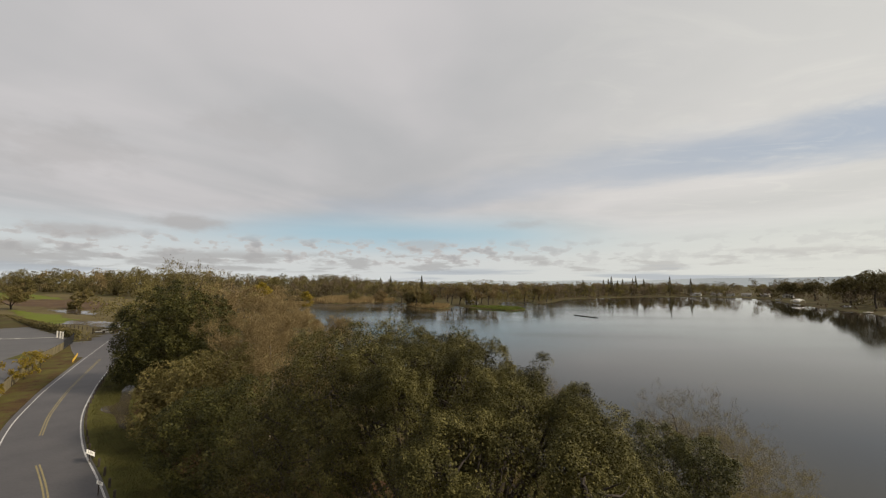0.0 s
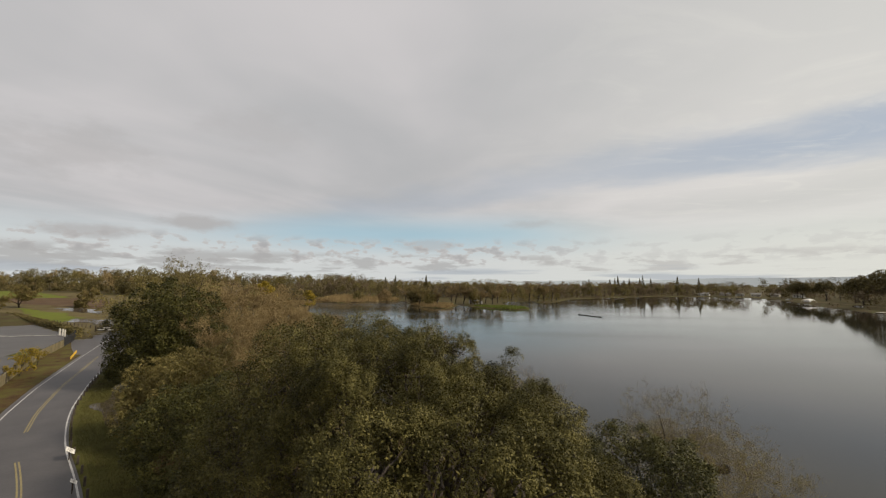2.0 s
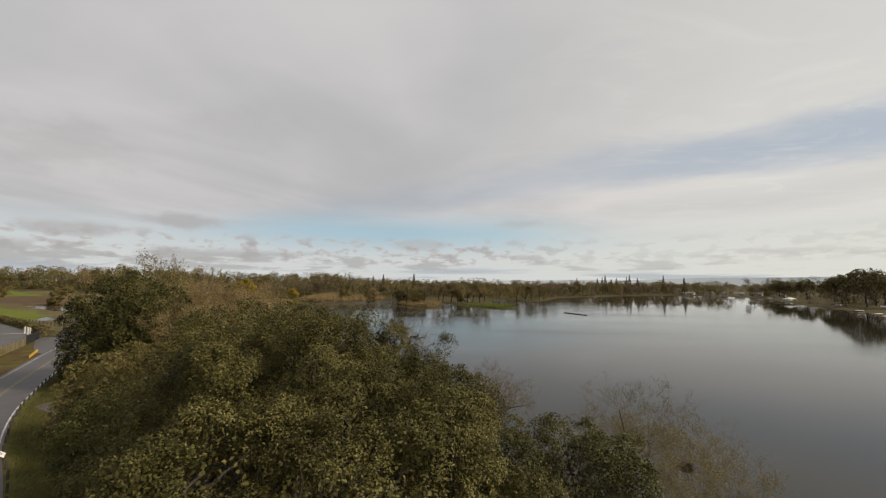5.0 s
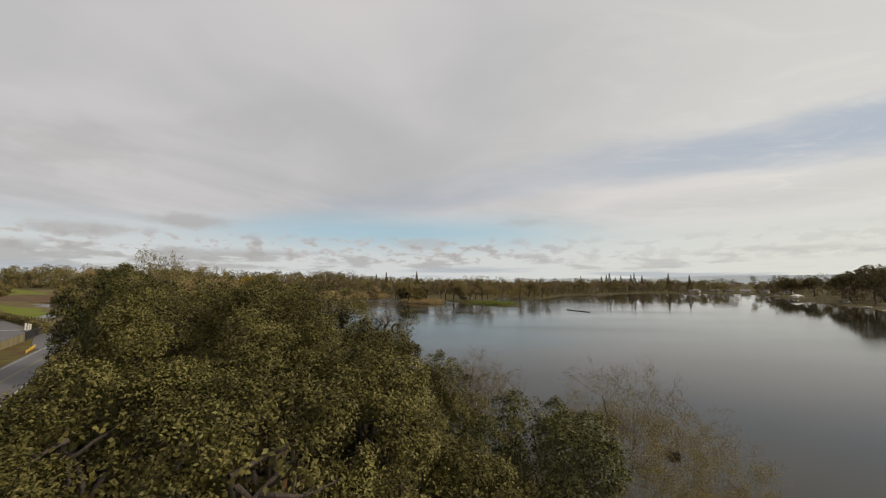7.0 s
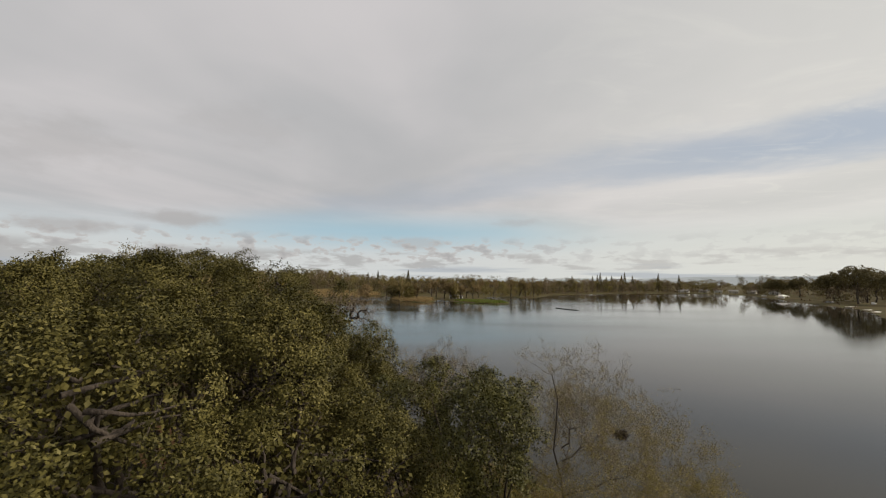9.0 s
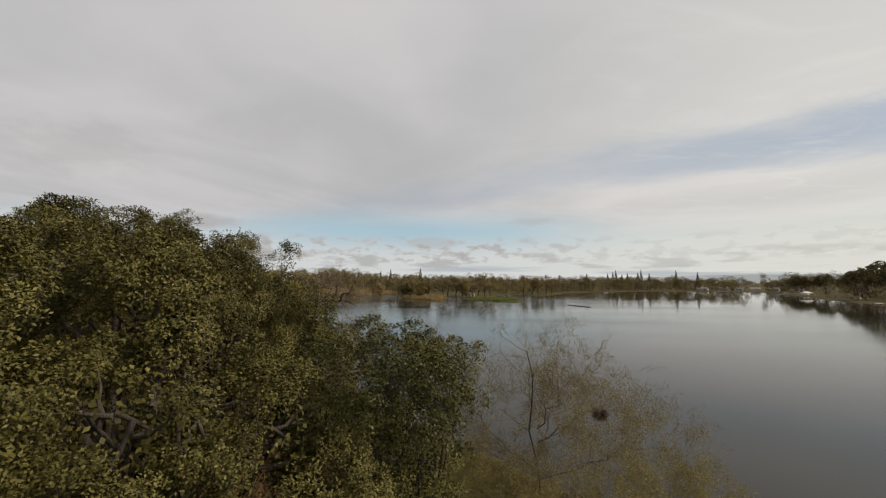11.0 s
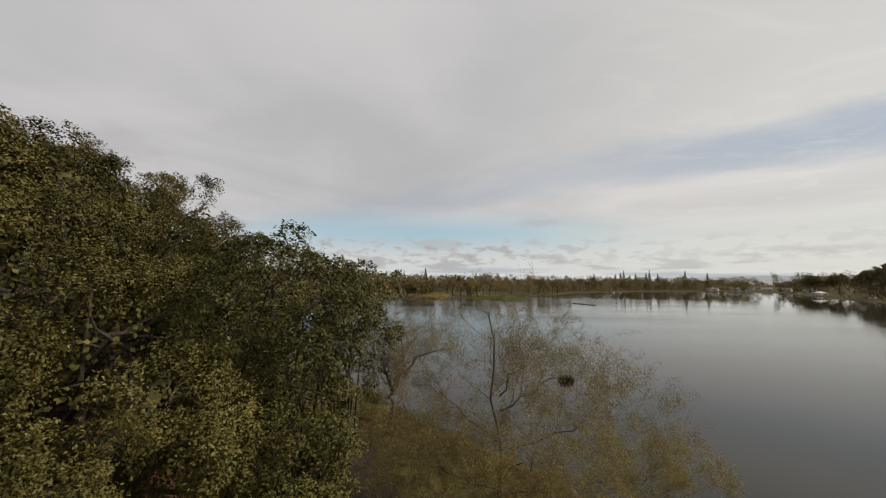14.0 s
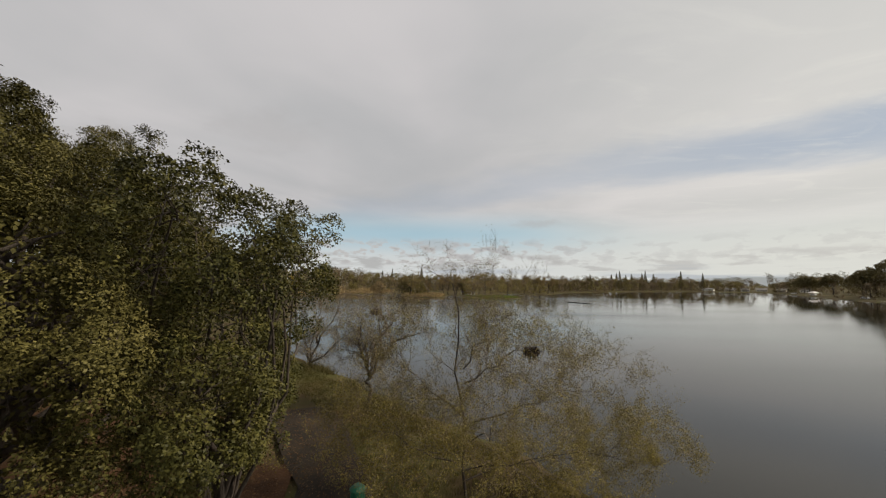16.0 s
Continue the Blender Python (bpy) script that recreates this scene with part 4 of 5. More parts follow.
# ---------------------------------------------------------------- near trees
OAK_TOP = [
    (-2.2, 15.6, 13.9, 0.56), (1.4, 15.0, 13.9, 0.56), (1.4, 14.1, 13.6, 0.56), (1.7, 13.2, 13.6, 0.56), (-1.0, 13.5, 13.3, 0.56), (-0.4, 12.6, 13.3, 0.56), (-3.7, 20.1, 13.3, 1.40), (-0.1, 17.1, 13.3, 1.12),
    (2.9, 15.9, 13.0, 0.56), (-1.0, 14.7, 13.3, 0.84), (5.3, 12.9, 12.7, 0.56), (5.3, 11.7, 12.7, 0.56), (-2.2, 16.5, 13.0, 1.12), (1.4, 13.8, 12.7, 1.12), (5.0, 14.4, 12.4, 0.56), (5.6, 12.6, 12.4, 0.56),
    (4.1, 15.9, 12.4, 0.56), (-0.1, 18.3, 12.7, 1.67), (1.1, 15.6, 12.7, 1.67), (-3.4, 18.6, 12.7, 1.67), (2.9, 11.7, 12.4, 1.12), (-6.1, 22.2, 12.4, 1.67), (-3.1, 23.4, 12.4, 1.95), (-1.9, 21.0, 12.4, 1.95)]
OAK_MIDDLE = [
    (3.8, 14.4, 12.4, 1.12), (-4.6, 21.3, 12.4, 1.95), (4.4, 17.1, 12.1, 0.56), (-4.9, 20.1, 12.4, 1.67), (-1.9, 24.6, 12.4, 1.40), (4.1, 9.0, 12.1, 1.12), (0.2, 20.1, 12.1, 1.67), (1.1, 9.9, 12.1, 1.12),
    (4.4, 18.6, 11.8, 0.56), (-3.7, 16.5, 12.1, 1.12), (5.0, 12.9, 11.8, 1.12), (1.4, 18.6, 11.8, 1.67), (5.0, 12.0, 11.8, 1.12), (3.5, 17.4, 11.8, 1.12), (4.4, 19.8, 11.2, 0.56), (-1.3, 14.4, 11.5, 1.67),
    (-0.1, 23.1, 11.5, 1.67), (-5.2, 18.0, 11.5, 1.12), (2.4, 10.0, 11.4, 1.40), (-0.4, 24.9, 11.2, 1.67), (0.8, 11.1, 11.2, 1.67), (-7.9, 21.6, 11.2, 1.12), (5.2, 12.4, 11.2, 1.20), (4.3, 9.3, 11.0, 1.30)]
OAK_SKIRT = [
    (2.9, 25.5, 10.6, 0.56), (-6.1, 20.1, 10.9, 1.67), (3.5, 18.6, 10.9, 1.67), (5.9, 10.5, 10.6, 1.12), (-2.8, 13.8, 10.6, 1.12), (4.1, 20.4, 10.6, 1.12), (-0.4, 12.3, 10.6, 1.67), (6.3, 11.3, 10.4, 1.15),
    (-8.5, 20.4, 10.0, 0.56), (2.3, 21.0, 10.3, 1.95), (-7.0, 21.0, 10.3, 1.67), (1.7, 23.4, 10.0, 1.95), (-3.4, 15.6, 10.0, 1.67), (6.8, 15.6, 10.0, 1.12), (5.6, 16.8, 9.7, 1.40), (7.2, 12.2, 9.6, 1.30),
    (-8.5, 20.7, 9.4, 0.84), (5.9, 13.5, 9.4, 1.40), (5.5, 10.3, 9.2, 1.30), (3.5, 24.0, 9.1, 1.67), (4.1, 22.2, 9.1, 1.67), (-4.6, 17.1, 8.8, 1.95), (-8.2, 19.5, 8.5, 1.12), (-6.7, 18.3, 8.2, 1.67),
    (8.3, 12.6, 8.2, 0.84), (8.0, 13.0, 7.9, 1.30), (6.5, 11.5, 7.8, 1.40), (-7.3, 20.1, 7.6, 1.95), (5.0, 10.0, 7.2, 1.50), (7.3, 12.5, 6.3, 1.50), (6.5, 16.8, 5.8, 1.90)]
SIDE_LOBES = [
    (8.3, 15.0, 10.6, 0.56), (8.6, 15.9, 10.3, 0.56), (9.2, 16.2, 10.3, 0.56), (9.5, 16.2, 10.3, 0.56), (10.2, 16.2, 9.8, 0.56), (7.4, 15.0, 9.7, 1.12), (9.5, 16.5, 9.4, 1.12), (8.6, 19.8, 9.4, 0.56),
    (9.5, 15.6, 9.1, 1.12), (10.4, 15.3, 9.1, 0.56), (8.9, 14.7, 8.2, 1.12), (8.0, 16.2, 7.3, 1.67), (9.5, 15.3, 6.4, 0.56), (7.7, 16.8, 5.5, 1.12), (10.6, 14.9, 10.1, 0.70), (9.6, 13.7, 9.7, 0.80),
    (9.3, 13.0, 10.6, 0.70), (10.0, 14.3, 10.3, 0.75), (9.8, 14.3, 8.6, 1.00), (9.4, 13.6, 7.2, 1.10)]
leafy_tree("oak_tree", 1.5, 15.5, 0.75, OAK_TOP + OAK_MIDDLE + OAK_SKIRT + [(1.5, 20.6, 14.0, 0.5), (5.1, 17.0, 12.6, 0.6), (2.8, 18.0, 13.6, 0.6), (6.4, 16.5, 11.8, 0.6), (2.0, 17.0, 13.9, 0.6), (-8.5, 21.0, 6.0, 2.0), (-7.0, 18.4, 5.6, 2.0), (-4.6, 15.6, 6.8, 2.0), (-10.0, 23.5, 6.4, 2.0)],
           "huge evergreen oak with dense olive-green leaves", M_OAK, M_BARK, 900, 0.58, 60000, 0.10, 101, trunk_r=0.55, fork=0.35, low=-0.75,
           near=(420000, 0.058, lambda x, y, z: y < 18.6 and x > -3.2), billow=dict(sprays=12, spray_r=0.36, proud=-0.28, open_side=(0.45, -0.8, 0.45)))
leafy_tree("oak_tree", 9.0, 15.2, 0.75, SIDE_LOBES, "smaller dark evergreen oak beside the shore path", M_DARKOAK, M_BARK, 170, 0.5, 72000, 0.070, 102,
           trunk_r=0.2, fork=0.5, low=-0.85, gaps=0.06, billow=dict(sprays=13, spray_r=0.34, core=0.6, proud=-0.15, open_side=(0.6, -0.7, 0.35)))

# oak and scrub between the big oak and the road
leafy_tree("oak_tree", -44.0, 64.0, 0.8, [(-43.6, 63, 10.6, 5.2), (-47.6, 64, 7.6, 4.2), (-39.5, 63, 9.0, 4.8), (-44, 62, 6.0, 4.9), (-39.5, 61, 5.0, 4.2), (-47.2, 62.5, 4.6, 3.4)],
           "broad round evergreen oak beside the road", M_DARKOAK, M_BARK, 150, 1.35, 34000, 0.30, 103, trunk_r=0.5, low=-0.8, gaps=0.1, billow=dict(sprays=13, spray_r=0.36))
leafy_tree("scrub_tree", -25.0, 41.0, 0.8, [(-28, 42, 5.6, 2.8), (-24.5, 41, 6.2, 2.9), (-21.0, 41.5, 6.6, 3.0), (-28.0, 40.5, 3.6, 2.4), (-24, 39.5, 3.6, 3.0)],
           "dull olive-brown willow scrub by the verge", M_OLIVE, M_PALEBARK, 190, 0.9, 45000, 0.16, 104, trunk_r=0.2, low=-0.8, category="scrub", sink=-0.3, jitter=0.35, core=8000)
leafy_tree("oak_tree", -17.5, 31.0, 0.8, [(-17.5, 31.5, 5.6, 2.5), (-20.5, 32.2, 4.4, 2.1), (-14, 30.5, 6.2, 2.7), (-11.5, 27.5, 6.0, 2.6), (-20.5, 35.5, 4.2, 2.4), (-17.0, 30.0, 3.2, 2.2), (-13.0, 27.5, 3.6, 2.3)],
           "dark low evergreen oak in the shade by the road", M_DARKOAK, M_BARK, 170, 0.8, 32000, 0.16, 105, trunk_r=0.3, low=-0.8, gaps=0.15, billow=dict(sprays=13, spray_r=0.36))

# bare brown trees along the near shore
SHORE_TREES = ((-17.0, 40.5, 14.8, 5.2, 11), (-11.5, 45.5, 13.2, 4.6, 12), (-23.5, 49.0, 14.4, 5.4, 13), (-31, 56, 14.2, 5.5, 14), (-20, 62, 12.5, 4.6, 15), (-33, 76, 14.5, 5.5, 16), (-45, 88, 15.0, 6.0, 17),
               (-42, 104, 14.2, 5.4, 18), (-60, 100, 15.5, 6.0, 19), (-58, 126, 15.0, 6.0, 20), (-74, 150, 15.5, 6.0, 22), (-90, 185, 15.0, 6.5, 23))
for x, y, h, r, s in SHORE_TREES:
    far = max(1.0, y / 40)
    bare_tree("bare_tree", x, y, 0.7, h, "leafless brown tree with a haze of fine twigs", 200 + s, bark=M_PALEBARK, levels=4, trunk_r=0.22, twigs=9000, twig_len=0.7, twig_w=0.030 * far, twig_mat=M_BROWNWOOD, group="bare trees along the shore", spread=0.95, trunk_share=0.28)
bare_tree("bare_tree", -80.0, 122.0, 0.8, 25.5, "tall half-bare tree standing above the others", 231, levels=4, trunk_r=0.4, twigs=1500, twig_w=0.06, leaf_mat=M_OLIVE, leaves=4200, leaf=0.55, spread=0.95, trunk_share=0.36)
bare_tree("bare_tree", -67.5, 118.0, 0.8, 20.5, "tall leafless tree with dark spreading limbs", 232, levels=4, trunk_r=0.3, twigs=900, twig_w=0.05, spread=0.95, trunk_share=0.36)
leafy_tree("yellow_tree", -90.0, 190.0, 0.7, [(-90, 190, 13.2, 3.0), (-87, 190, 11.0, 3.2), (-92.5, 190, 10.5, 2.8)], "tall tree with yellow autumn leaves", M_YELLOWLEAF, M_BARK, 60, 1.0, 4000, 0.6, 106, trunk_r=0.25)
leafy_tree("yellow_tree", -72.0, 203.0, 0.5, [(-72, 203, 9.5, 2.4), (-71, 203, 6.5, 2.2)], "small yellow tree at the water's edge", M_YELLOWLEAF, M_BARK, 40, 0.9, 1800, 0.5, 107, trunk_r=0.15)

# the shore tree with the nest, and its smaller neighbours
def limbed_tree(name, base, limbs, label, seed, bark, trunk_r, leaf_mat, leaves, leaf, twigs, twig_len, twig_w, reach, category, droop=99.0, wander=0.07, group="", levels=4):
    """A half-bare tree on set limbs: each is a list of places from the trunk outwards."""
    rng = np.random.default_rng(seed)
    o = np.array(base, float)
    ob = thing(name, *base, label, category, group)
    stout, thin = [], []
    for n, line in enumerate(limbs):
        p = np.array(line, float) - o
        seg = np.r_[0, np.cumsum(np.linalg.norm(np.diff(p, axis=0), axis=1))]
        s = np.linspace(0, seg[-1], 9)
        q = np.stack([np.interp(s, seg, p[:, k]) for k in range(3)], 1)
        q[1:-1] += rng.normal(0, wander, (7, 3))
        r0 = trunk_r if n == 0 else trunk_r * 0.55
        rad = np.linspace(r0, r0 * (0.35 if n == 0 else 0.12), 9)
        stout.append((q, rad))
        start = 5 if n == 0 else 2
        for k in range(start, 9):
            for _ in range(3 if n else 2):
                axis = unit(q[min(k + 1, 8)] - q[k - 1])
                side = unit(np.cross(axis, rng.normal(size=3)))
                way = unit(axis * 0.55 + side + np.array([0, 0, 0.15]))
                out = []
                grow(q[k], way, reach * rng.uniform(0.6, 1.2), rad[k] * 0.42 + 0.008, 1, levels, rng, out, 0.07, 0.2, (2, 4), 0.9, (0.5, 0.75))
                thin += [(pp, np.maximum(rr * 0.8, 0.003)) for pp, rr, lv in out]
    for n, line in enumerate(stout):
        v, f = tubes([line], 8)
        part("limb" if n else "trunk", mesh_np("limb", v, f, bark, True), ob)
    v, f = tubes(thin, 3)
    ends = np.concatenate([p[1:] for p, r in thin])
    c = ends[rng.choice(len(ends), twigs)] + rng.normal(0, 0.07, (twigs, 3))
    v2, f2 = leaf_quads(c, rng.normal(size=(twigs, 3)) + (0, 0, 0.2), twig_len * rng.uniform(0.5, 1.4, twigs), twig_w, rng, 0.05)
    part("branchwork", mesh_np("branchwork", np.concatenate([v, v2]), np.concatenate([tri(f), f2 + len(v)]), M_TWIG), ob)
    if leaves:
        w = np.exp(-ends[:, 2] / droop)
        c = ends[rng.choice(len(ends), leaves, p=w / w.sum())] + rng.normal(0, 0.10, (leaves, 3))
        v, f = leaf_quads(c, rng.normal(size=(leaves, 3)) + (0, 0, -0.3), leaf * rng.uniform(0.6, 1.3, leaves), leaf * 0.42, rng)
        part("foliage", mesh_np("foliage", v, f, leaf_mat), ob)
    return ob


WILLOW_TOP = [
    [(14.40, 22.90, 0.00), (14.35, 22.80, 2.50), (14.30, 22.70, 5.50), (14.10, 22.60, 7.70), (13.85, 22.50, 9.50)],
    [(14.30, 22.70, 5.50), (15.10, 22.70, 6.10), (16.30, 22.70, 6.70), (17.90, 22.90, 7.10)],
    [(14.35, 22.80, 3.90), (16.10, 22.60, 4.50), (18.30, 22.80, 5.30), (20.30, 23.00, 5.10)],
    [(14.40, 22.90, 2.10), (16.50, 22.00, 2.90), (18.90, 21.60, 3.40), (21.30, 21.80, 2.90)],
    [(14.35, 22.80, 4.10), (13.10, 22.60, 5.10), (11.90, 22.50, 6.30), (11.10, 22.50, 7.50)]]
WILLOW_LOW = [
    [(14.40, 22.90, 2.30), (12.50, 22.40, 3.10), (10.90, 22.00, 3.90), (9.80, 21.80, 4.10)],
    [(14.35, 22.80, 3.30), (14.80, 21.40, 4.10), (15.20, 20.20, 4.70), (15.50, 19.20, 4.80)],
    [(14.35, 22.80, 2.90), (13.30, 21.20, 3.50), (12.50, 20.20, 3.90)],
    [(14.30, 22.70, 4.90), (15.30, 24.20, 6.30), (15.90, 25.20, 7.50)],
    [(14.30, 22.70, 6.10), (15.20, 22.30, 7.70), (15.90, 22.10, 8.80)],
    [(14.40, 22.90, 1.70), (16.90, 23.80, 2.10), (19.50, 24.40, 2.30), (21.70, 24.20, 1.90)]]
limbed_tree("willow", (14.4, 22.9, 0.3), WILLOW_TOP + WILLOW_LOW,
    "half-bare willow with sparse yellow leaves on the shore", 301, M_BARK, 0.065, M_WILLOW, 125000, 0.064, 36000, 0.28, 0.005, 1.5, "willow", 4.0, 0.09)
limbed_tree("willow", (7.7, 35.0, 0.75), [
    [(7.7, 35.0, 0.5), (7.75, 34.9, 1.8), (7.75, 34.85, 2.7)],
    [(7.75, 34.85, 2.6), (7.4, 34.7, 3.9), (6.6, 34.6, 4.5), (5.6, 34.6, 4.8)],
    [(7.75, 34.85, 2.7), (8.6, 34.7, 4.3), (8.4, 34.6, 6.0), (8.6, 34.4, 8.1)],
    [(8.5, 34.75, 4.0), (9.4, 34.7, 5.2), (10.8, 34.7, 5.8), (11.9, 34.7, 6.0)],
    [(7.4, 34.7, 4.0), (7.0, 34.3, 5.4), (7.3, 34.2, 7.0)],
    [(8.4, 34.6, 5.4), (9.2, 35.0, 6.6), (9.8, 35.2, 7.6)],
    [(7.75, 34.85, 2.9), (8.2, 33.6, 4.4), (8.6, 32.8, 5.6)],
    [(7.6, 34.8, 3.2), (7.0, 35.8, 4.8), (6.6, 36.4, 6.2)]],
    "slim bare willow on the grassy bank", 304, M_BARK, 0.2, M_WILLOW, 9000, 0.085, 16000, 0.45, 0.008, 1.3, "willow", 6.0, 0.1, "small willows on the bank", 3)
limbed_tree("willow", (-1.9, 48.7, 0.6), [
    [(-1.9, 48.7, 0.4), (-1.95, 48.7, 1.0)],
    [(-1.95, 48.7, 0.9), (-2.5, 48.5, 2.9), (-2.7, 48.4, 4.6), (-2.3, 48.2, 6.6)],
    [(-1.95, 48.7, 0.9), (-0.9, 48.5, 3.6), (0.6, 48.4, 5.6), (1.4, 48.2, 8.2)],
    [(-1.95, 48.7, 0.9), (-0.1, 48.7, 1.8), (1.5, 48.6, 3.6), (3.2, 48.5, 5.3)],
    [(-1.2, 48.6, 3.0), (-1.1, 48.3, 5.2), (-0.9, 48.2, 7.4)],
    [(-1.95, 48.7, 0.9), (-1.4, 47.4, 2.6), (-0.6, 46.6, 4.4)]],
    "bare willow leaning over the water", 305, M_BARK, 0.22, M_WILLOW, 6000, 0.10, 14000, 0.5, 0.011, 1.6, "willow", 6.0, 0.12, "small willows on the bank", 3)
limbed_tree("dead_tree", (1.0, 32.0, 0.75), [
    [(1.0, 32.0, 0.5), (1.2, 32.0, 5.0), (1.3, 32.0, 8.1), (1.45, 32.0, 9.9), (1.6, 32.0, 10.7)],
    [(1.6, 32.0, 10.7), (2.15, 32.0, 11.2), (2.9, 32.0, 11.2), (3.7, 31.9, 10.9)],
    [(1.6, 32.0, 10.7), (1.65, 32.0, 11.9), (1.25, 32.1, 12.4)],
    [(2.15, 32.0, 11.2), (2.3, 31.9, 11.9), (2.55, 31.8, 12.5)],
    [(2.5, 32.0, 11.2), (3.1, 31.9, 11.8), (3.8, 31.8, 11.65)],
    [(1.45, 32.0, 9.9), (1.9, 31.8, 10.0), (2.6, 31.7, 9.6), (3.35, 31.6, 9.55)],
    [(1.5, 32.0, 10.3), (0.7, 32.2, 11.3), (0.0, 32.3, 11.8)],
    [(1.3, 32.0, 9.0), (-0.8, 32.6, 10.8), (-2.2, 32.9, 11.6)],
    [(1.6, 32.0, 10.7), (1.3, 31.6, 11.4), (0.8, 31.4, 12.2)]],
    "gnarled leafless oak with crooked dark limbs", 306, M_BARK, 0.20, None, 0, 0.1, 700, 0.25, 0.014, 0.75, "dead tree", 99.0, 0.12, "", 3)


def nest(x, y, z, size, seed):
    rng = np.random.default_rng(seed)
    ob = thing("nest", x, y, z, "dark ball of sticks and leaves lodged in the branches", "nest", "nests in the willows")
    n = 700
    d = unit(rng.normal(size=(n, 3)))
    c = d * size * rng.uniform(0.25, 1.0, (n, 1)) * (1.25, 1.0, 0.7)
    v, f = leaf_quads(c, rng.normal(size=(n, 3)), size * 0.7, size * 0.14, rng)
    part("sticks", mesh_np("sticks", v, f, M_NEST), ob)


nest(16.95, 22.3, 6.85, 0.26, 1)
nest(8.2, 34.4, 7.45, 0.30, 2)

# shore path and bank
patch("shore_path", [(1.4, 32.6), (7.4, 23.4), (9.5, 15), (14, 4), (18, -20), (20.5, -20), (16.5, 5), (12.4, 16), (10.3, 24.2), (6.6, 31.8), (4.6, 34.2)], 0.955, M_PATH, "dark wet asphalt path along the shore", "path", rough_edge=0.05)
patch("litter_bed", [(1.0, 32.6), (7.0, 23.2), (9.1, 15), (13, 4), (-6, 4), (-10, 20), (-8, 32)], 0.945, M_LITTER, "reddish brown fallen leaves beneath the oak", "ground", rough_edge=0.7)


def tufts(name, pts, n, mat, length, width, label, seed, spread=0.25, up=1.6):
    """Grass or reeds over a list of places."""
    rng = np.random.default_rng(seed)
    pts = np.array(pts, float)
    c = pts[rng.choice(len(pts), n)] + np.c_[rng.normal(0, spread, (n, 2)), np.zeros(n)]
    c[:, 2] = np.maximum(ground_z(c[:, 0], c[:, 1]), 0.0) - 0.02
    d = rng.normal(size=(n, 3)) * 0.5 + np.array([0, 0, up])
    v, f = leaf_quads(c, d, length * rng.uniform(0.5, 1.3, n), width, rng, 0.06)
    return structure(name, mesh_np(name, v, f, mat), label, "grass", "stuff")


def fallen_leaves(area, n, seed):
    rng = np.random.default_rng(seed)
    p = scatter(area, n, seed)
    p[:, 2] = np.maximum(ground_z(p[:, 0], p[:, 1]) + 0.02, 0.97)
    d = rng.normal(size=(len(p), 3)) * (1, 1, 0.15)
    v, f = leaf_quads(p, d, 0.07 * rng.uniform(0.6, 1.6, len(p)), 0.05, rng, 0.1, np.tile((0.0, 0.0, 1.0), (len(p), 1)))
    structure("fallen_leaves", mesh_np("fallen_leaves", v, f, M_DEADLEAF), "brown fallen leaves strewn over path and bank", "leaves", "stuff")


def scatter(poly, n, seed):
    rng = np.random.default_rng(seed)
    poly = np.array(poly, float)
    lo, hi = poly.min(0), poly.max(0)
    p = rng.uniform(lo, hi, (n * 4, 2))
    a, b = poly, np.roll(poly, -1, 0)
    inside = np.zeros(len(p), bool)
    for (ax, ay), (bx, by) in zip(a, b):
        inside ^= ((ay > p[:, 1]) != (by > p[:, 1])) & (p[:, 0] < (bx - ax) * (p[:, 1] - ay) / (by - ay if by != ay else 1e-9) + ax)
    p = p[inside][:n]
    return np.c_[p, np.zeros(len(p))]


tufts("bank_grass", scatter([(-9, 52), (0, 45.5), (8, 36.6), (12, 33), (18, 27), (23, 20), (22, 8), (12.0, 21), (9.8, 25.5), (6, 32.4), (-2, 42)], 6000, 1), 50000, M_GRASSBLADE, 0.30, 0.016, "short olive grass on the lake bank", 2, 0.1)
tufts("shore_sedge", scatter([(-8, 55.5), (0.6, 47.6), (8.8, 37.8), (11, 35), (10, 34), (4, 41.5), (-1, 46)], 60, 3), 2600, M_GRASSBLADE, 0.8, 0.03, "olive sedge tufts along the waterline", 4, 0.3)
fallen_leaves([(1.5, 33.5), (7.0, 23.6), (9.3, 15), (13.5, 4), (17.5, 4), (14.5, 16), (12.5, 25), (8, 33)], 9000, 31)
fallen_leaves([(0.0, 32.6), (7.0, 23.2), (9.3, 15), (13.4, 4), (6, 4), (0, 20)], 14000, 32)
VERGE = [(x, y, 0) for k in range(8) for x, y, _ in along(ROAD[4:], 0, 60, 0.5, 4.1 + 0.5 * k)]
tufts("verge_grass", VERGE, 40000, M_GRASSBLADE, 0.22, 0.02, "mossy grass blades on the road verge", 6, 0.3)

# ---------------------------------------------------------------- the lake's far side
tufts("reeds", scatter([(-150, 290), (-104, 289), (-103, 300), (-150, 306)], 900, 7), 6000, M_REED, 2.6, 0.28, "tan reeds on a low spit", 8, 0.6)
tufts("reeds", scatter([(-122, 348), (-91, 325), (-66, 347), (-48, 378), (-60, 392), (-110, 370)], 1500, 9), 10000, M_REED, 3.2, 0.32, "tan reed bed on the far shore", 10, 0.8)
tufts("reeds", scatter([(-29, 298), (-16, 271), (-3, 259), (3, 273), (4, 290), (-14, 310)], 900, 11), 7000, M_REED, 2.0, 0.26, "pale dry grass on the peninsula", 12, 0.5)
tufts("bank_grass", scatter([(18, 284), (27, 266), (43, 248), (53, 257), (53, 272), (40, 282)], 900, 13), 7000, M_BANKGRASS, 0.9, 0.3, "bright green grass on the point", 14, 0.5)


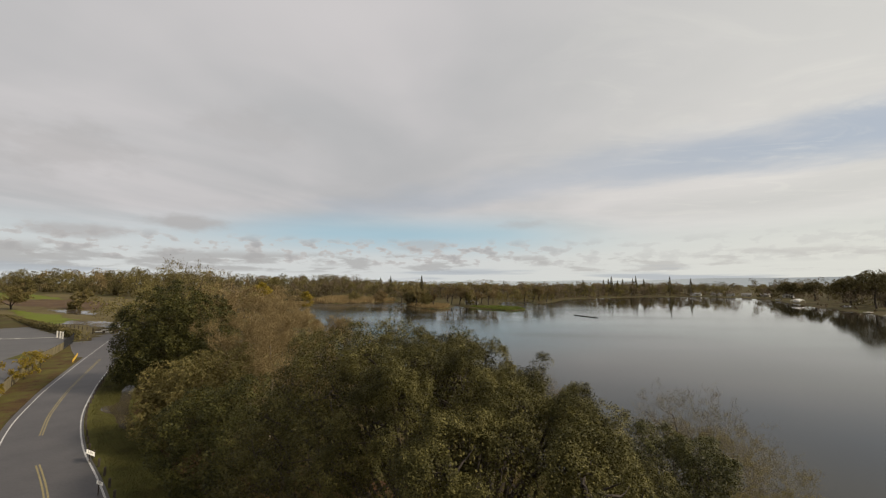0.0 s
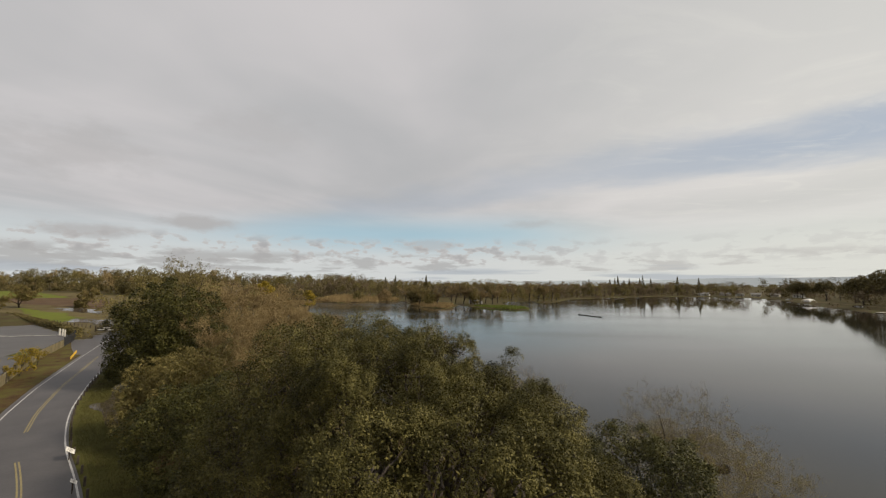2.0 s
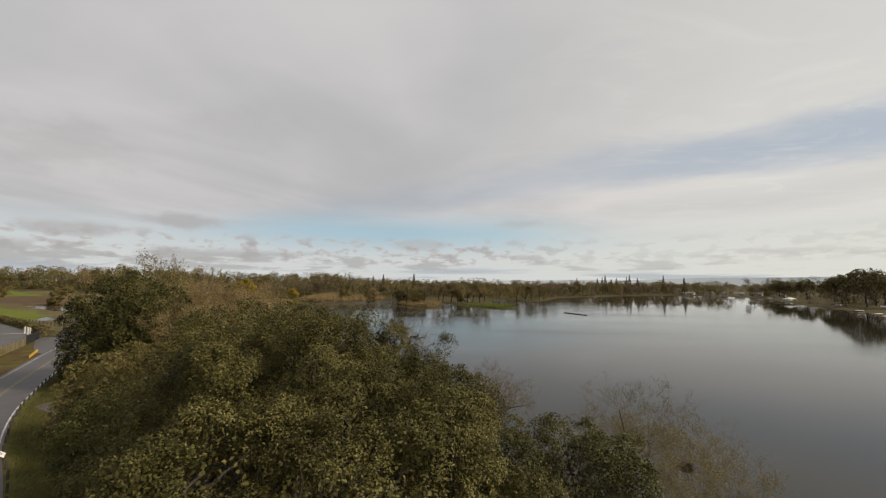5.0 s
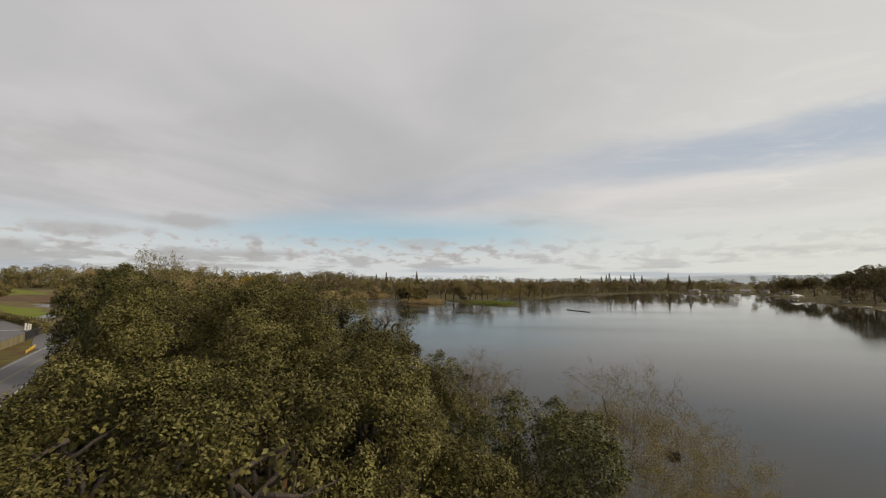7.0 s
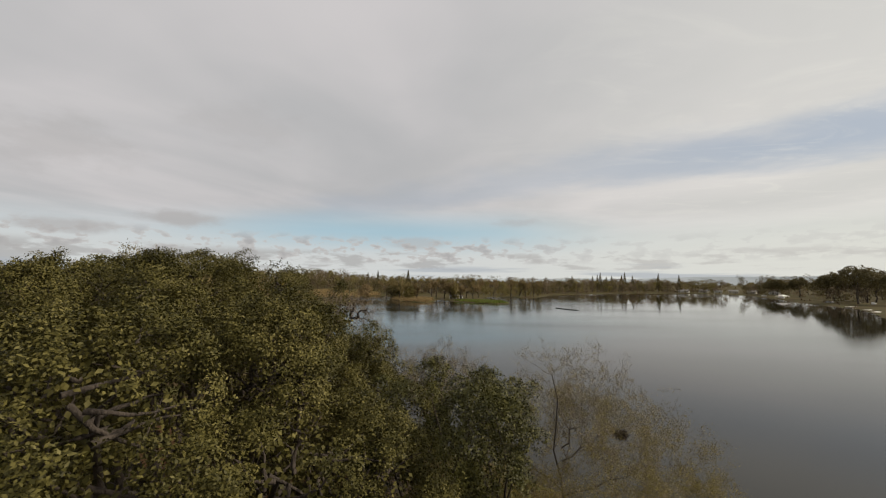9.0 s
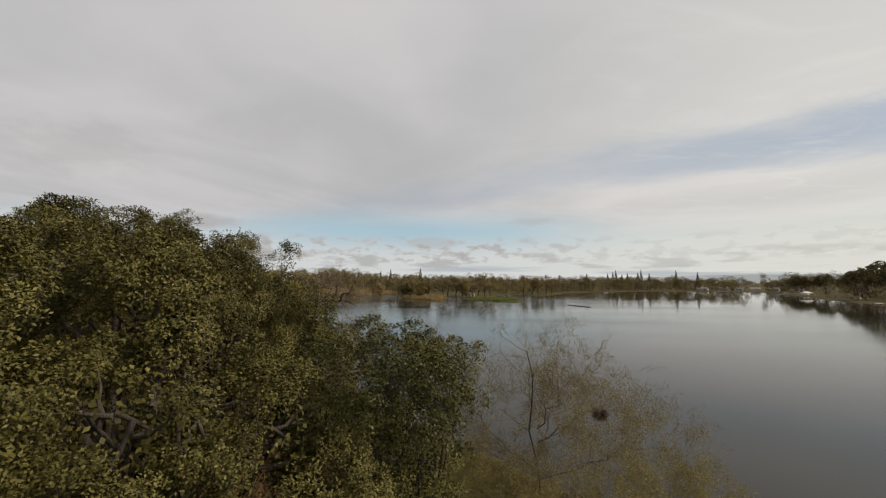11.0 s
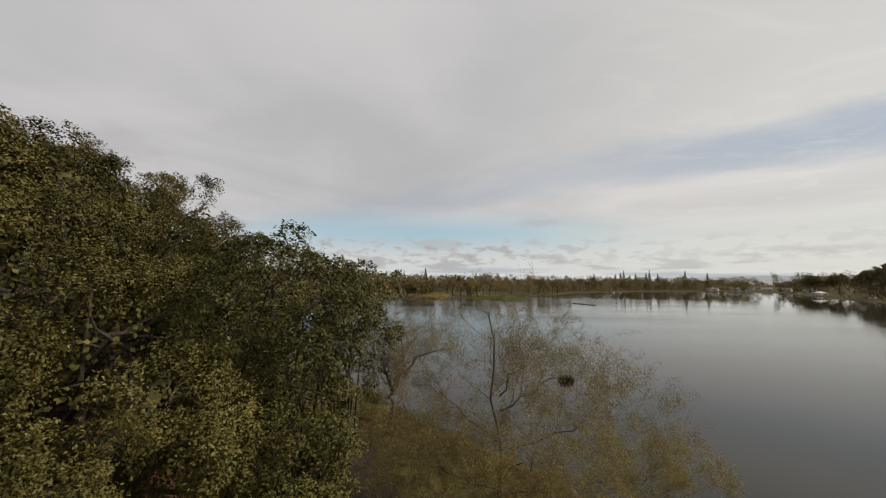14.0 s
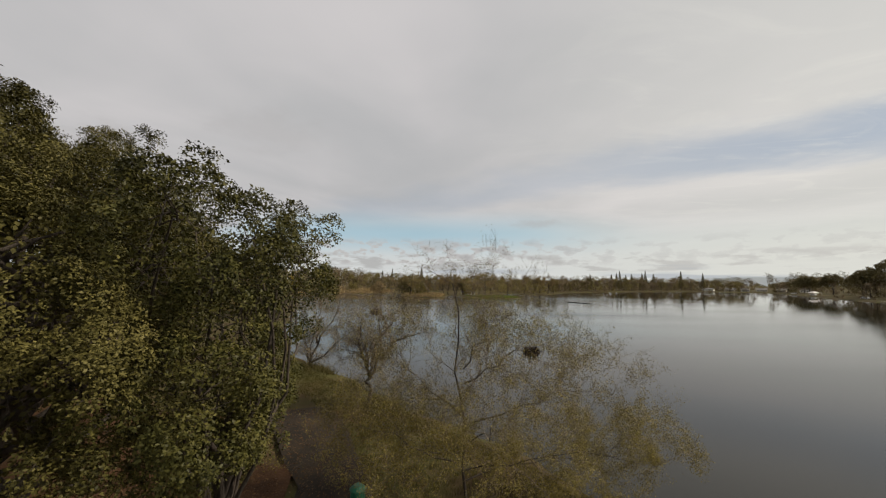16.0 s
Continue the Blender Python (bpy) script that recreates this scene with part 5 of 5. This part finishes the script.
def woods(name, area, count, heights, mat, quads, size, label, seed, trunks=True):
    """Far woods: rounded uneven crowns of small sprays that look outwards, brushwood below."""
    rng = np.random.default_rng(seed)
    quads, size = int(quads * 1.25), size * 0.74
    pts = scatter(area, count, seed)
    c, out, lines = [], [], []
    for x, y, _ in pts:
        h = heights[0] + (heights[1] - heights[0]) * rng.random() ** 1.3
        r = h * rng.uniform(0.22, 0.40)
        m = rng.integers(7, 12)
        low = m // 3
        lob = np.c_[rng.normal(0, r * 0.5, (m, 2)), h - r * rng.uniform(0.3, 1.7, m)]
        lob[:low] = np.c_[rng.normal(0, r * 0.9, (low, 2)), rng.uniform(0.02, 0.45, low) * h]
        lr = r * rng.uniform(0.3, 0.62, m)
        k = rng.integers(0, m, quads)
        d = unit(rng.normal(size=(quads, 3)) + (0, 0, 0.25))
        p = lob[k] + d * (lr[k] * rng.uniform(0.75, 1.05, quads))[:, None]
        p[:, 2] = np.clip(p[:, 2], 0.1, h)
        g = float(ground_z(x, y)[0])
        c.append(p + (x, y, g))
        out.append(d)
        if trunks and rng.random() < 0.5:
            lines.append(limb((x, y, g - 0.3), (x + rng.normal(0, 0.8), y, g + h * 0.75), h * 0.016, h * 0.006, rng, 0.04, 4))
    c, out = np.concatenate(c), np.concatenate(out)
    way = rng.normal(size=(len(c), 3))
    v, f = leaf_quads(c, way, size * rng.uniform(0.5, 1.3, len(c)), size * 0.6, rng, 0.12, unit(out + (0, 0, 0.3)))
    structure(name, mesh_np(name, v, f, mat), label, "woods", "stuff")
    if lines:
        v, f = tubes(lines, 4)
        structure(name + "_stems", mesh_np(name, v, f, M_BARK), "dark stems of the far trees", "woods", "stuff")


LEFT_EDGE = [(-480, 330), (-340, 340), (-235, 290), (-185, 320), (-190, 420), (-300, 480), (-560, 480), (-600, 380)]
woods("woods_olive", LEFT_EDGE, 90, (13, 23), M_OLIVE, 420, 1.5, "olive winter woods beyond the meadow", 502)
woods("woods_dark", LEFT_EDGE, 110, (13, 22), M_DARKWOOD, 420, 1.6, "dark green woods beyond the meadow", 501)
woods("woods_brown", LEFT_EDGE, 40, (14, 24), M_BROWNWOOD, 380, 1.5, "brown woods beyond the meadow", 514)
MID_LEFT = [(-230, 430), (-120, 360), (-60, 395), (-40, 385), (-20, 415), (60, 435), (60, 520), (-250, 540)]
woods("woods_brown", MID_LEFT, 120, (12, 21), M_GREYWOOD, 340, 1.3, "brown leafless woods behind the lake", 503)
woods("woods_olive", MID_LEFT, 120, (12, 21), M_OLIVE, 340, 1.3, "olive woods behind the lake", 504)
woods("woods_dark", MID_LEFT, 90, (13, 20), M_DARKWOOD, 340, 1.3, "dark evergreen trees behind the lake", 505)
woods("woods_brown", [(-95, 140), (-60, 150), (-85, 225), (-115, 270), (-150, 285), (-190, 330), (-230, 330), (-150, 210)], 120, (9, 15), M_BROWNWOOD, 420, 0.85, "brown leafless thicket along the shore", 506)
woods("woods_olive", [(-115, 130), (-75, 95), (-60, 120), (-100, 215), (-150, 260), (-165, 215)], 56, (9, 16), M_OLIVE, 520, 0.75, "olive scrub woods along the shore", 507)
FAR = [(50, 425), (110, 402), (135, 434), (195, 486), (262, 528), (336, 545), (395, 524), (470, 600), (420, 720), (100, 640)]
woods("woods_brown", FAR, 190, (11, 20), M_GREYWOOD, 300, 1.4, "brown leafless woods on the far shore", 508)
woods("woods_olive", FAR, 120, (10, 19), M_OLIVE, 300, 1.4, "olive woods on the far shore", 509)
woods("woods_dark", FAR, 70, (11, 21), M_DARKWOOD, 300, 1.4, "dark trees on the far shore", 510)
RIGHT = [(406, 520), (396, 460), (364, 392), (340, 350), (314, 300), (298, 262), (290, 225), (400, 170), (560, 420), (500, 600)]
woods("woods_dark", RIGHT, 100, (13, 27), M_DARKWOOD, 420, 1.4, "dark trees along the park shore", 511)
woods("woods_brown", RIGHT, 90, (11, 23), M_GREYWOOD, 380, 1.4, "bare brown trees along the park shore", 512)
woods("brushwood", [(386, 500), (376, 458), (344, 395), (316, 346), (289, 303), (271, 266), (256, 228), (266, 228), (300, 300), (330, 345), (360, 392), (394, 458), (404, 500)], 40, (0.8, 2.2), M_GREYWOOD, 90, 0.7, "low brown brushwood on the park bank", 515, False)
woods("brushwood", [(112, 388), (133, 432), (190, 482), (260, 524), (335, 542), (345, 550), (262, 533), (190, 492), (125, 436)], 110, (2, 6), M_GREYWOOD, 120, 1.0, "low brown brushwood along the far shore", 516, False)
woods("brushwood", [(-480, 322), (-340, 332), (-240, 284), (-185, 312), (-190, 335), (-240, 305), (-340, 350), (-480, 345)], 90, (4, 10), M_DARKWOOD, 160, 1.3, "dark undergrowth at the edge of the woods", 517, False)
woods("woods_olive", [(49, 312), (60, 374), (78, 352), (92, 350), (112, 390), (112, 408), (50, 432), (44, 350)], 36, (6, 13), M_OLIVE, 260, 1.0, "olive scrub behind the peninsula", 518)
BEYOND = [(-900, 700), (-300, 620), (100, 700), (500, 740), (700, 600), (900, 300), (2400, 600), (2000, 2200), (0, 2600), (-1500, 2200)]
woods("woods_horizon", BEYOND, 700, (12, 20), M_OLIVE, 80, 4.0, "dark woods towards the horizon", 513, False)


def conifer(x, y, h, r, seed, label, group=""):
    rng = np.random.default_rng(seed)
    ob = thing("conifer", x, y, 0.6, label, "conifer", group)
    n = 2600
    t = rng.uniform(0.1, 1, n) ** 0.8
    a = rng.uniform(0, 2 * np.pi, n)
    tier = 0.75 + 0.25 * np.abs(np.sin(t * 26))
    rad = r * 1.5 * (1 - t) * tier * rng.uniform(0.3, 1.0, n) + 0.05
    c = np.stack([np.cos(a) * rad, np.sin(a) * rad, t * h], 1)
    v, f = leaf_quads(c, np.stack([np.cos(a), np.sin(a), np.full(n, -0.15)], 1) + rng.normal(0, 0.3, (n, 3)), 0.4 + 1.0 * (1 - t), 0.2 + 0.4 * (1 - t), rng)
    part("crown", mesh_np("crown", v, f, M_DARKWOOD), ob)
    v, f = tubes([(np.array([(0, 0, -0.3), (0, 0, h * 0.5), (0, 0, h * 0.96)]), [0.35, 0.2, 0.05])], 6)
    part("trunk", mesh_np("trunk", v, f, M_BARK, True), ob)


conifer(-24.1, 403, 25.0, 3.4, 1, "tall dark conifer above the far woods")
for i, (x, y, h) in enumerate(((229, 560, 23), (237, 562, 25), (243, 566, 28), (249, 560, 22), (262, 572, 24), (276, 570, 25), (283, 575, 29), (290, 566, 24), (328, 566, 28), (352, 556, 25), (198, 556, 23))):
    conifer(x, y, h, 3.4, 20 + i, "dark conifer in a row behind the far shore", "far conifers")
for i, (x, y, h) in enumerate(((-66, 470, 26), (-80, 480, 24), (-128, 560, 26), (-134, 565, 24), (-400, 640, 34), (-380, 650, 36), (-360, 640, 33), (410, 330, 27), (398, 342, 25))):
    conifer(x, y, h, 3.0, 50 + i, "dark conifer standing above the woods", "far conifers")

# trees on the peninsula, told apart by their dark trunks
PEN = ((-21, 285, 15, 1), (-8, 282, 13, 2), (3, 292, 17, 3), (6, 306, 19, 4), (12, 306, 19, 5), (17, 300, 15, 6), (-30, 312, 16, 7), (34, 300, 16, 8), (40, 320, 17, 9), (30, 318, 18, 10), (60, 375, 17, 11),
       (73, 356, 16, 12), (80, 354, 15, 13), (86, 353, 17, 14), (94, 358, 16, 15), (104, 380, 16, 16), (24, 290, 12, 17), (-38, 345, 15, 18))
for x, y, h, s in PEN:
    bare_tree("bare_tree", x, y, 0.5, h, "bare winter tree with a dark trunk on the peninsula", 600 + s, levels=3, trunk_r=0.46, leaf_mat=M_OLIVE if s % 3 == 1 else None, leaves=1500 if s % 3 == 1 else 0, leaf=0.8, lean=(0.35 if s in (13, 15) else 0.0, 0), twigs=2600, twig_len=1.1, twig_w=0.12, twig_mat=M_BROWNWOOD, group="trees on the peninsula", spread=0.8)
for i, (x, y, h, r, mat) in enumerate(((-12, 283, 9, 4.0, M_OLIVE), (-27, 300, 12, 4.6, M_DARKWOOD), (21, 303, 12, 5.0, M_OLIVE), (-20, 300, 14, 4.2, M_OLIVE), (-60, 362, 9, 5.5, M_REED), (-82, 350, 9, 5.0, M_OLIVE))):
    leafy_tree("shrub_tree", x, y, 0.5, [(x, y, h * 0.62, r * 0.75), (x - r * 0.5, y, h * 0.45, r * 0.62), (x + r * 0.5, y + 1, h * 0.48, r * 0.62), (x, y - 1, h * 0.25, r * 0.6)], "rounded tree in dull winter leaf on the peninsula", mat, M_BARK, 60, 1.1, 2600, 0.75, 700 + i, trunk_r=0.3, group="leafy trees on the peninsula")

# large oaks on the park shore
for i, (x, y, h, r) in enumerate(((296, 268, 27, 9), (318, 282, 25, 8), (330, 318, 23, 8), (300, 244, 24, 8), (345, 300, 26, 9), (352, 345, 21, 7), (370, 390, 20, 7), (392, 440, 19, 7), (412, 470, 19, 7), (300, 210, 25, 9))):
    leafy_tree("park_oak", x, y, 0.6, [(x + dx * r, y + dy * r, h - r * 0.62 * k, r * 0.55) for dx, dy, k in ((0, 0, 1), (0.65, 0.1, 1.5), (-0.65, -0.1, 1.45), (0.1, 0.6, 1.4), (0.0, -0.6, 1.6), (0.9, -0.2, 2.1), (-0.9, 0.2, 2.1))],
               "large dark spreading oak on the park shore", M_DARKWOOD, M_BARK, 150, 1.5, 6500, 0.85, 800 + i, trunk_r=0.5, fork=0.45, group="oaks on the park shore", filler=0.05, low=-0.4)


def log_raft():
    ob = thing("floating_log", 74.2, 205.0, 0.0, "dark waterlogged tree trunk afloat on the lake", "log", "", -72)
    rng = np.random.default_rng(5)
    v, f = tubes([(np.array([(-9.0 + 2.25 * k, 0.15 * math.sin(k * 1.7), 0.10) for k in range(9)]), np.linspace(0.26, 0.2, 9))], 7)
    part("trunk", mesh_np("trunk", v, f, M_LOG, True), ob)
    for k in range(6):
        x = -4 + 2.4 * k
        v, f = tubes([limb((x, 0, 0.15), (x + 1.0, rng.normal(0, 1.2), 0.35), 0.10, 0.04, rng, 0.05, 4)], 5)
        part("branch", mesh_np("branch", v, f, M_LOG, True), ob)


log_raft()


def house(x, y, w, d, h, turn, label, wall_mat, seed):
    ob = thing("house", x, y, 0.6, label, "house", "houses round the lake", turn)
    wall = part_bm("wall", box_bm(w, d, h, (0, 0, h / 2)), wall_mat, ob)
    bm = bmesh.new()
    e, rz = 0.5, h + 0.30 * d
    vs = [bm.verts.new(p) for p in ((-w / 2 - e, -d / 2 - e, h - 0.05), (w / 2 + e, -d / 2 - e, h - 0.05), (w / 2 + e, d / 2 + e, h - 0.05), (-w / 2 - e, d / 2 + e, h - 0.05), (-w / 2 - e, 0, rz), (w / 2 + e, 0, rz))]
    for q in ((0, 1, 5, 4), (2, 3, 4, 5), (0, 4, 3), (1, 2, 5), (3, 2, 1, 0)):
        bm.faces.new([vs[i] for i in q])
    part_bm("roof", bm, M_ROOF, ob)
    for k in range(max(int(w / 3), 1)):
        wx = -w / 2 + (k + 0.5) * w / max(int(w / 3), 1)
        win = part_bm("window", box_bm(1.2, 0.08, 1.1, (wx, -d / 2 - 0.03, h * 0.55)), M_CANVAS, ob)
        part_bm("pane", box_bm(1.0, 0.04, 0.9, (wx, -d / 2 - 0.08, h * 0.55)), M_GLASS, win)
    part_bm("door", box_bm(0.95, 0.07, 2.05, (w * 0.18, -d / 2 - 0.03, 1.02)), M_POST, ob)
    return ob


house(19, 303, 5, 3.5, 2.3, 10, "small cream lakeside building on the peninsula", M_CREAM, 1)
house(25, 309, 3.2, 2.6, 2.0, -8, "small white lakeside hut on the peninsula", M_CANVAS, 2)
house(-32, 400, 8, 5, 3.0, 0, "pale house behind the reeds", M_CREAM, 4)
for i, (x, y) in enumerate(((402, 548), (418, 540), (365, 566), (428, 520), (441, 500), (388, 556))):
    house(x, y, 9 + i % 3 * 2, 6, 3.0, -30 - 8 * i, "pale house among trees on the far shore", M_CREAM if i % 2 else M_CANVAS, 10 + i)


def pavilion(x, y):
    ob = thing("pavilion", x, y, 0.6, "white canvas pavilion at the water's edge", "pavilion", "", 20)
    bm = bmesh.new()
    w, d = 4.6, 3.2
    vs = [bm.verts.new(p) for p in ((-w, -d, 2.5), (w, -d, 2.5), (w, d, 2.5), (-w, d, 2.5), (-1.5, 0, 4.0), (1.5, 0, 4.0))]
    for q in ((0, 1, 5, 4), (2, 3, 4, 5), (0, 4, 3), (1, 2, 5)):
        bm.faces.new([vs[i] for i in q])
    bmesh.ops.solidify(bm, geom=bm.faces[:], thickness=0.06)
    part_bm("canopy", bm, M_CANVAS, ob)
    for a in (-1, 1):
        for b in (-1, 1):
            part_bm("pole", rod_bm(0.07, 2.6, (a * (w - 0.1), b * (d - 0.1), -0.1), 8), M_PALE, ob)


pavilion(315, 348)


def dock(x, y, length, turn):
    ob = thing("dock", x, y, 0.0, "pale timber dock reaching over the water", "dock", "docks on the park shore", turn)
    for k in range(int(length / 1.0)):
        part_bm("plank", box_bm(0.96, 3.0, 0.10, (k - length / 2, 0, 0.55)), M_PALE, ob)
    for k in range(int(length / 4)):
        for s in (-1, 1):
            part_bm("pile", rod_bm(0.14, 1.9, (k * 4 - length / 2, s * 1.4, -1.2), 7), M_POST, ob)


dock(246, 213, 26, 25)
dock(262, 238, 18, 20)
dock(228, 196, 16, 30)


def car(x, y, turn, label):
    ob = thing("car", x, y, 0.62, label, "car", "cars parked on the park shore", turn)
    body = bmesh.new()
    prof = [(-2.2, 0.35), (2.2, 0.35), (2.2, 0.8), (1.3, 0.92), (0.7, 1.42), (-1.4, 1.45), (-2.1, 0.95)]
    a = [body.verts.new((px, -0.85, pz)) for px, pz in prof]
    b = [body.verts.new((px, 0.85, pz)) for px, pz in prof]
    body.faces.new(a[::-1]), body.faces.new(b)
    for i in range(len(prof)):
        j = (i + 1) % len(prof)
        body.faces.new((a[i], a[j], b[j], b[i]))
    bmesh.ops.recalc_face_normals(body, faces=body.faces[:])
    part_bm("body", body, M_CARPAINT, ob)
    for s in (-1, 1):
        part_bm("window", box_bm(1.7, 0.03, 0.36, (-0.3, s * 0.86, 1.16)), M_GLASS, ob)
        for k in (-1.4, 1.4):
            t = Matrix.Rotation(radians(90), 4, "X")
            part_bm("wheel", rod_bm(0.32, 0.22, (k, s * 0.8 + 0.11, 0.30), 12, turn=t), M_RUBBER, ob)


for i, (x, y) in enumerate(((300, 262), (306, 254), (312, 247), (318, 240), (290, 282), (330, 366), (336, 372), (352, 412))):
    car(x, y, 30 + 17 * i, "pale car parked under the oaks")
ribbon("shore_road", [(308, 205), (302, 250), (310, 290), (330, 340), (352, 390), (380, 440)], -2.5, 2.5, 0.86, M_DRY, "pale gravel road under the oaks", "road", 0, 6)

# a litter bin by the path
bin_ob = thing("litter_bin", 10.3, 22.0, 0.88, "green plastic litter bin beside the shore path", "litter bin")
part_bm("drum", rod_bm(0.26, 0.85, (0, 0, 0), 14, 0.29), M_GREEN, bin_ob)
part_bm("lid", rod_bm(0.32, 0.16, (0, 0, 0.85), 14, 0.16), M_GREEN, bin_ob)

# far hills, the distance haze painted into their pale colour
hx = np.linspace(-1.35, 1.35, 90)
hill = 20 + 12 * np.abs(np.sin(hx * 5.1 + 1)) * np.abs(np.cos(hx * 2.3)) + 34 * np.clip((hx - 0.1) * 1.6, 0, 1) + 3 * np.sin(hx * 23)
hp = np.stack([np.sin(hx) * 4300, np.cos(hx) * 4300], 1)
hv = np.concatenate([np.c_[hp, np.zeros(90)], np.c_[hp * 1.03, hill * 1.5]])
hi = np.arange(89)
structure("backdrop_hills", mesh_np("backdrop_hills", hv, np.stack([hi, hi + 1, hi + 91, hi + 90], -1), M_HAZE_HILL), "low hills on the horizon, pale blue from painted haze", "hills")
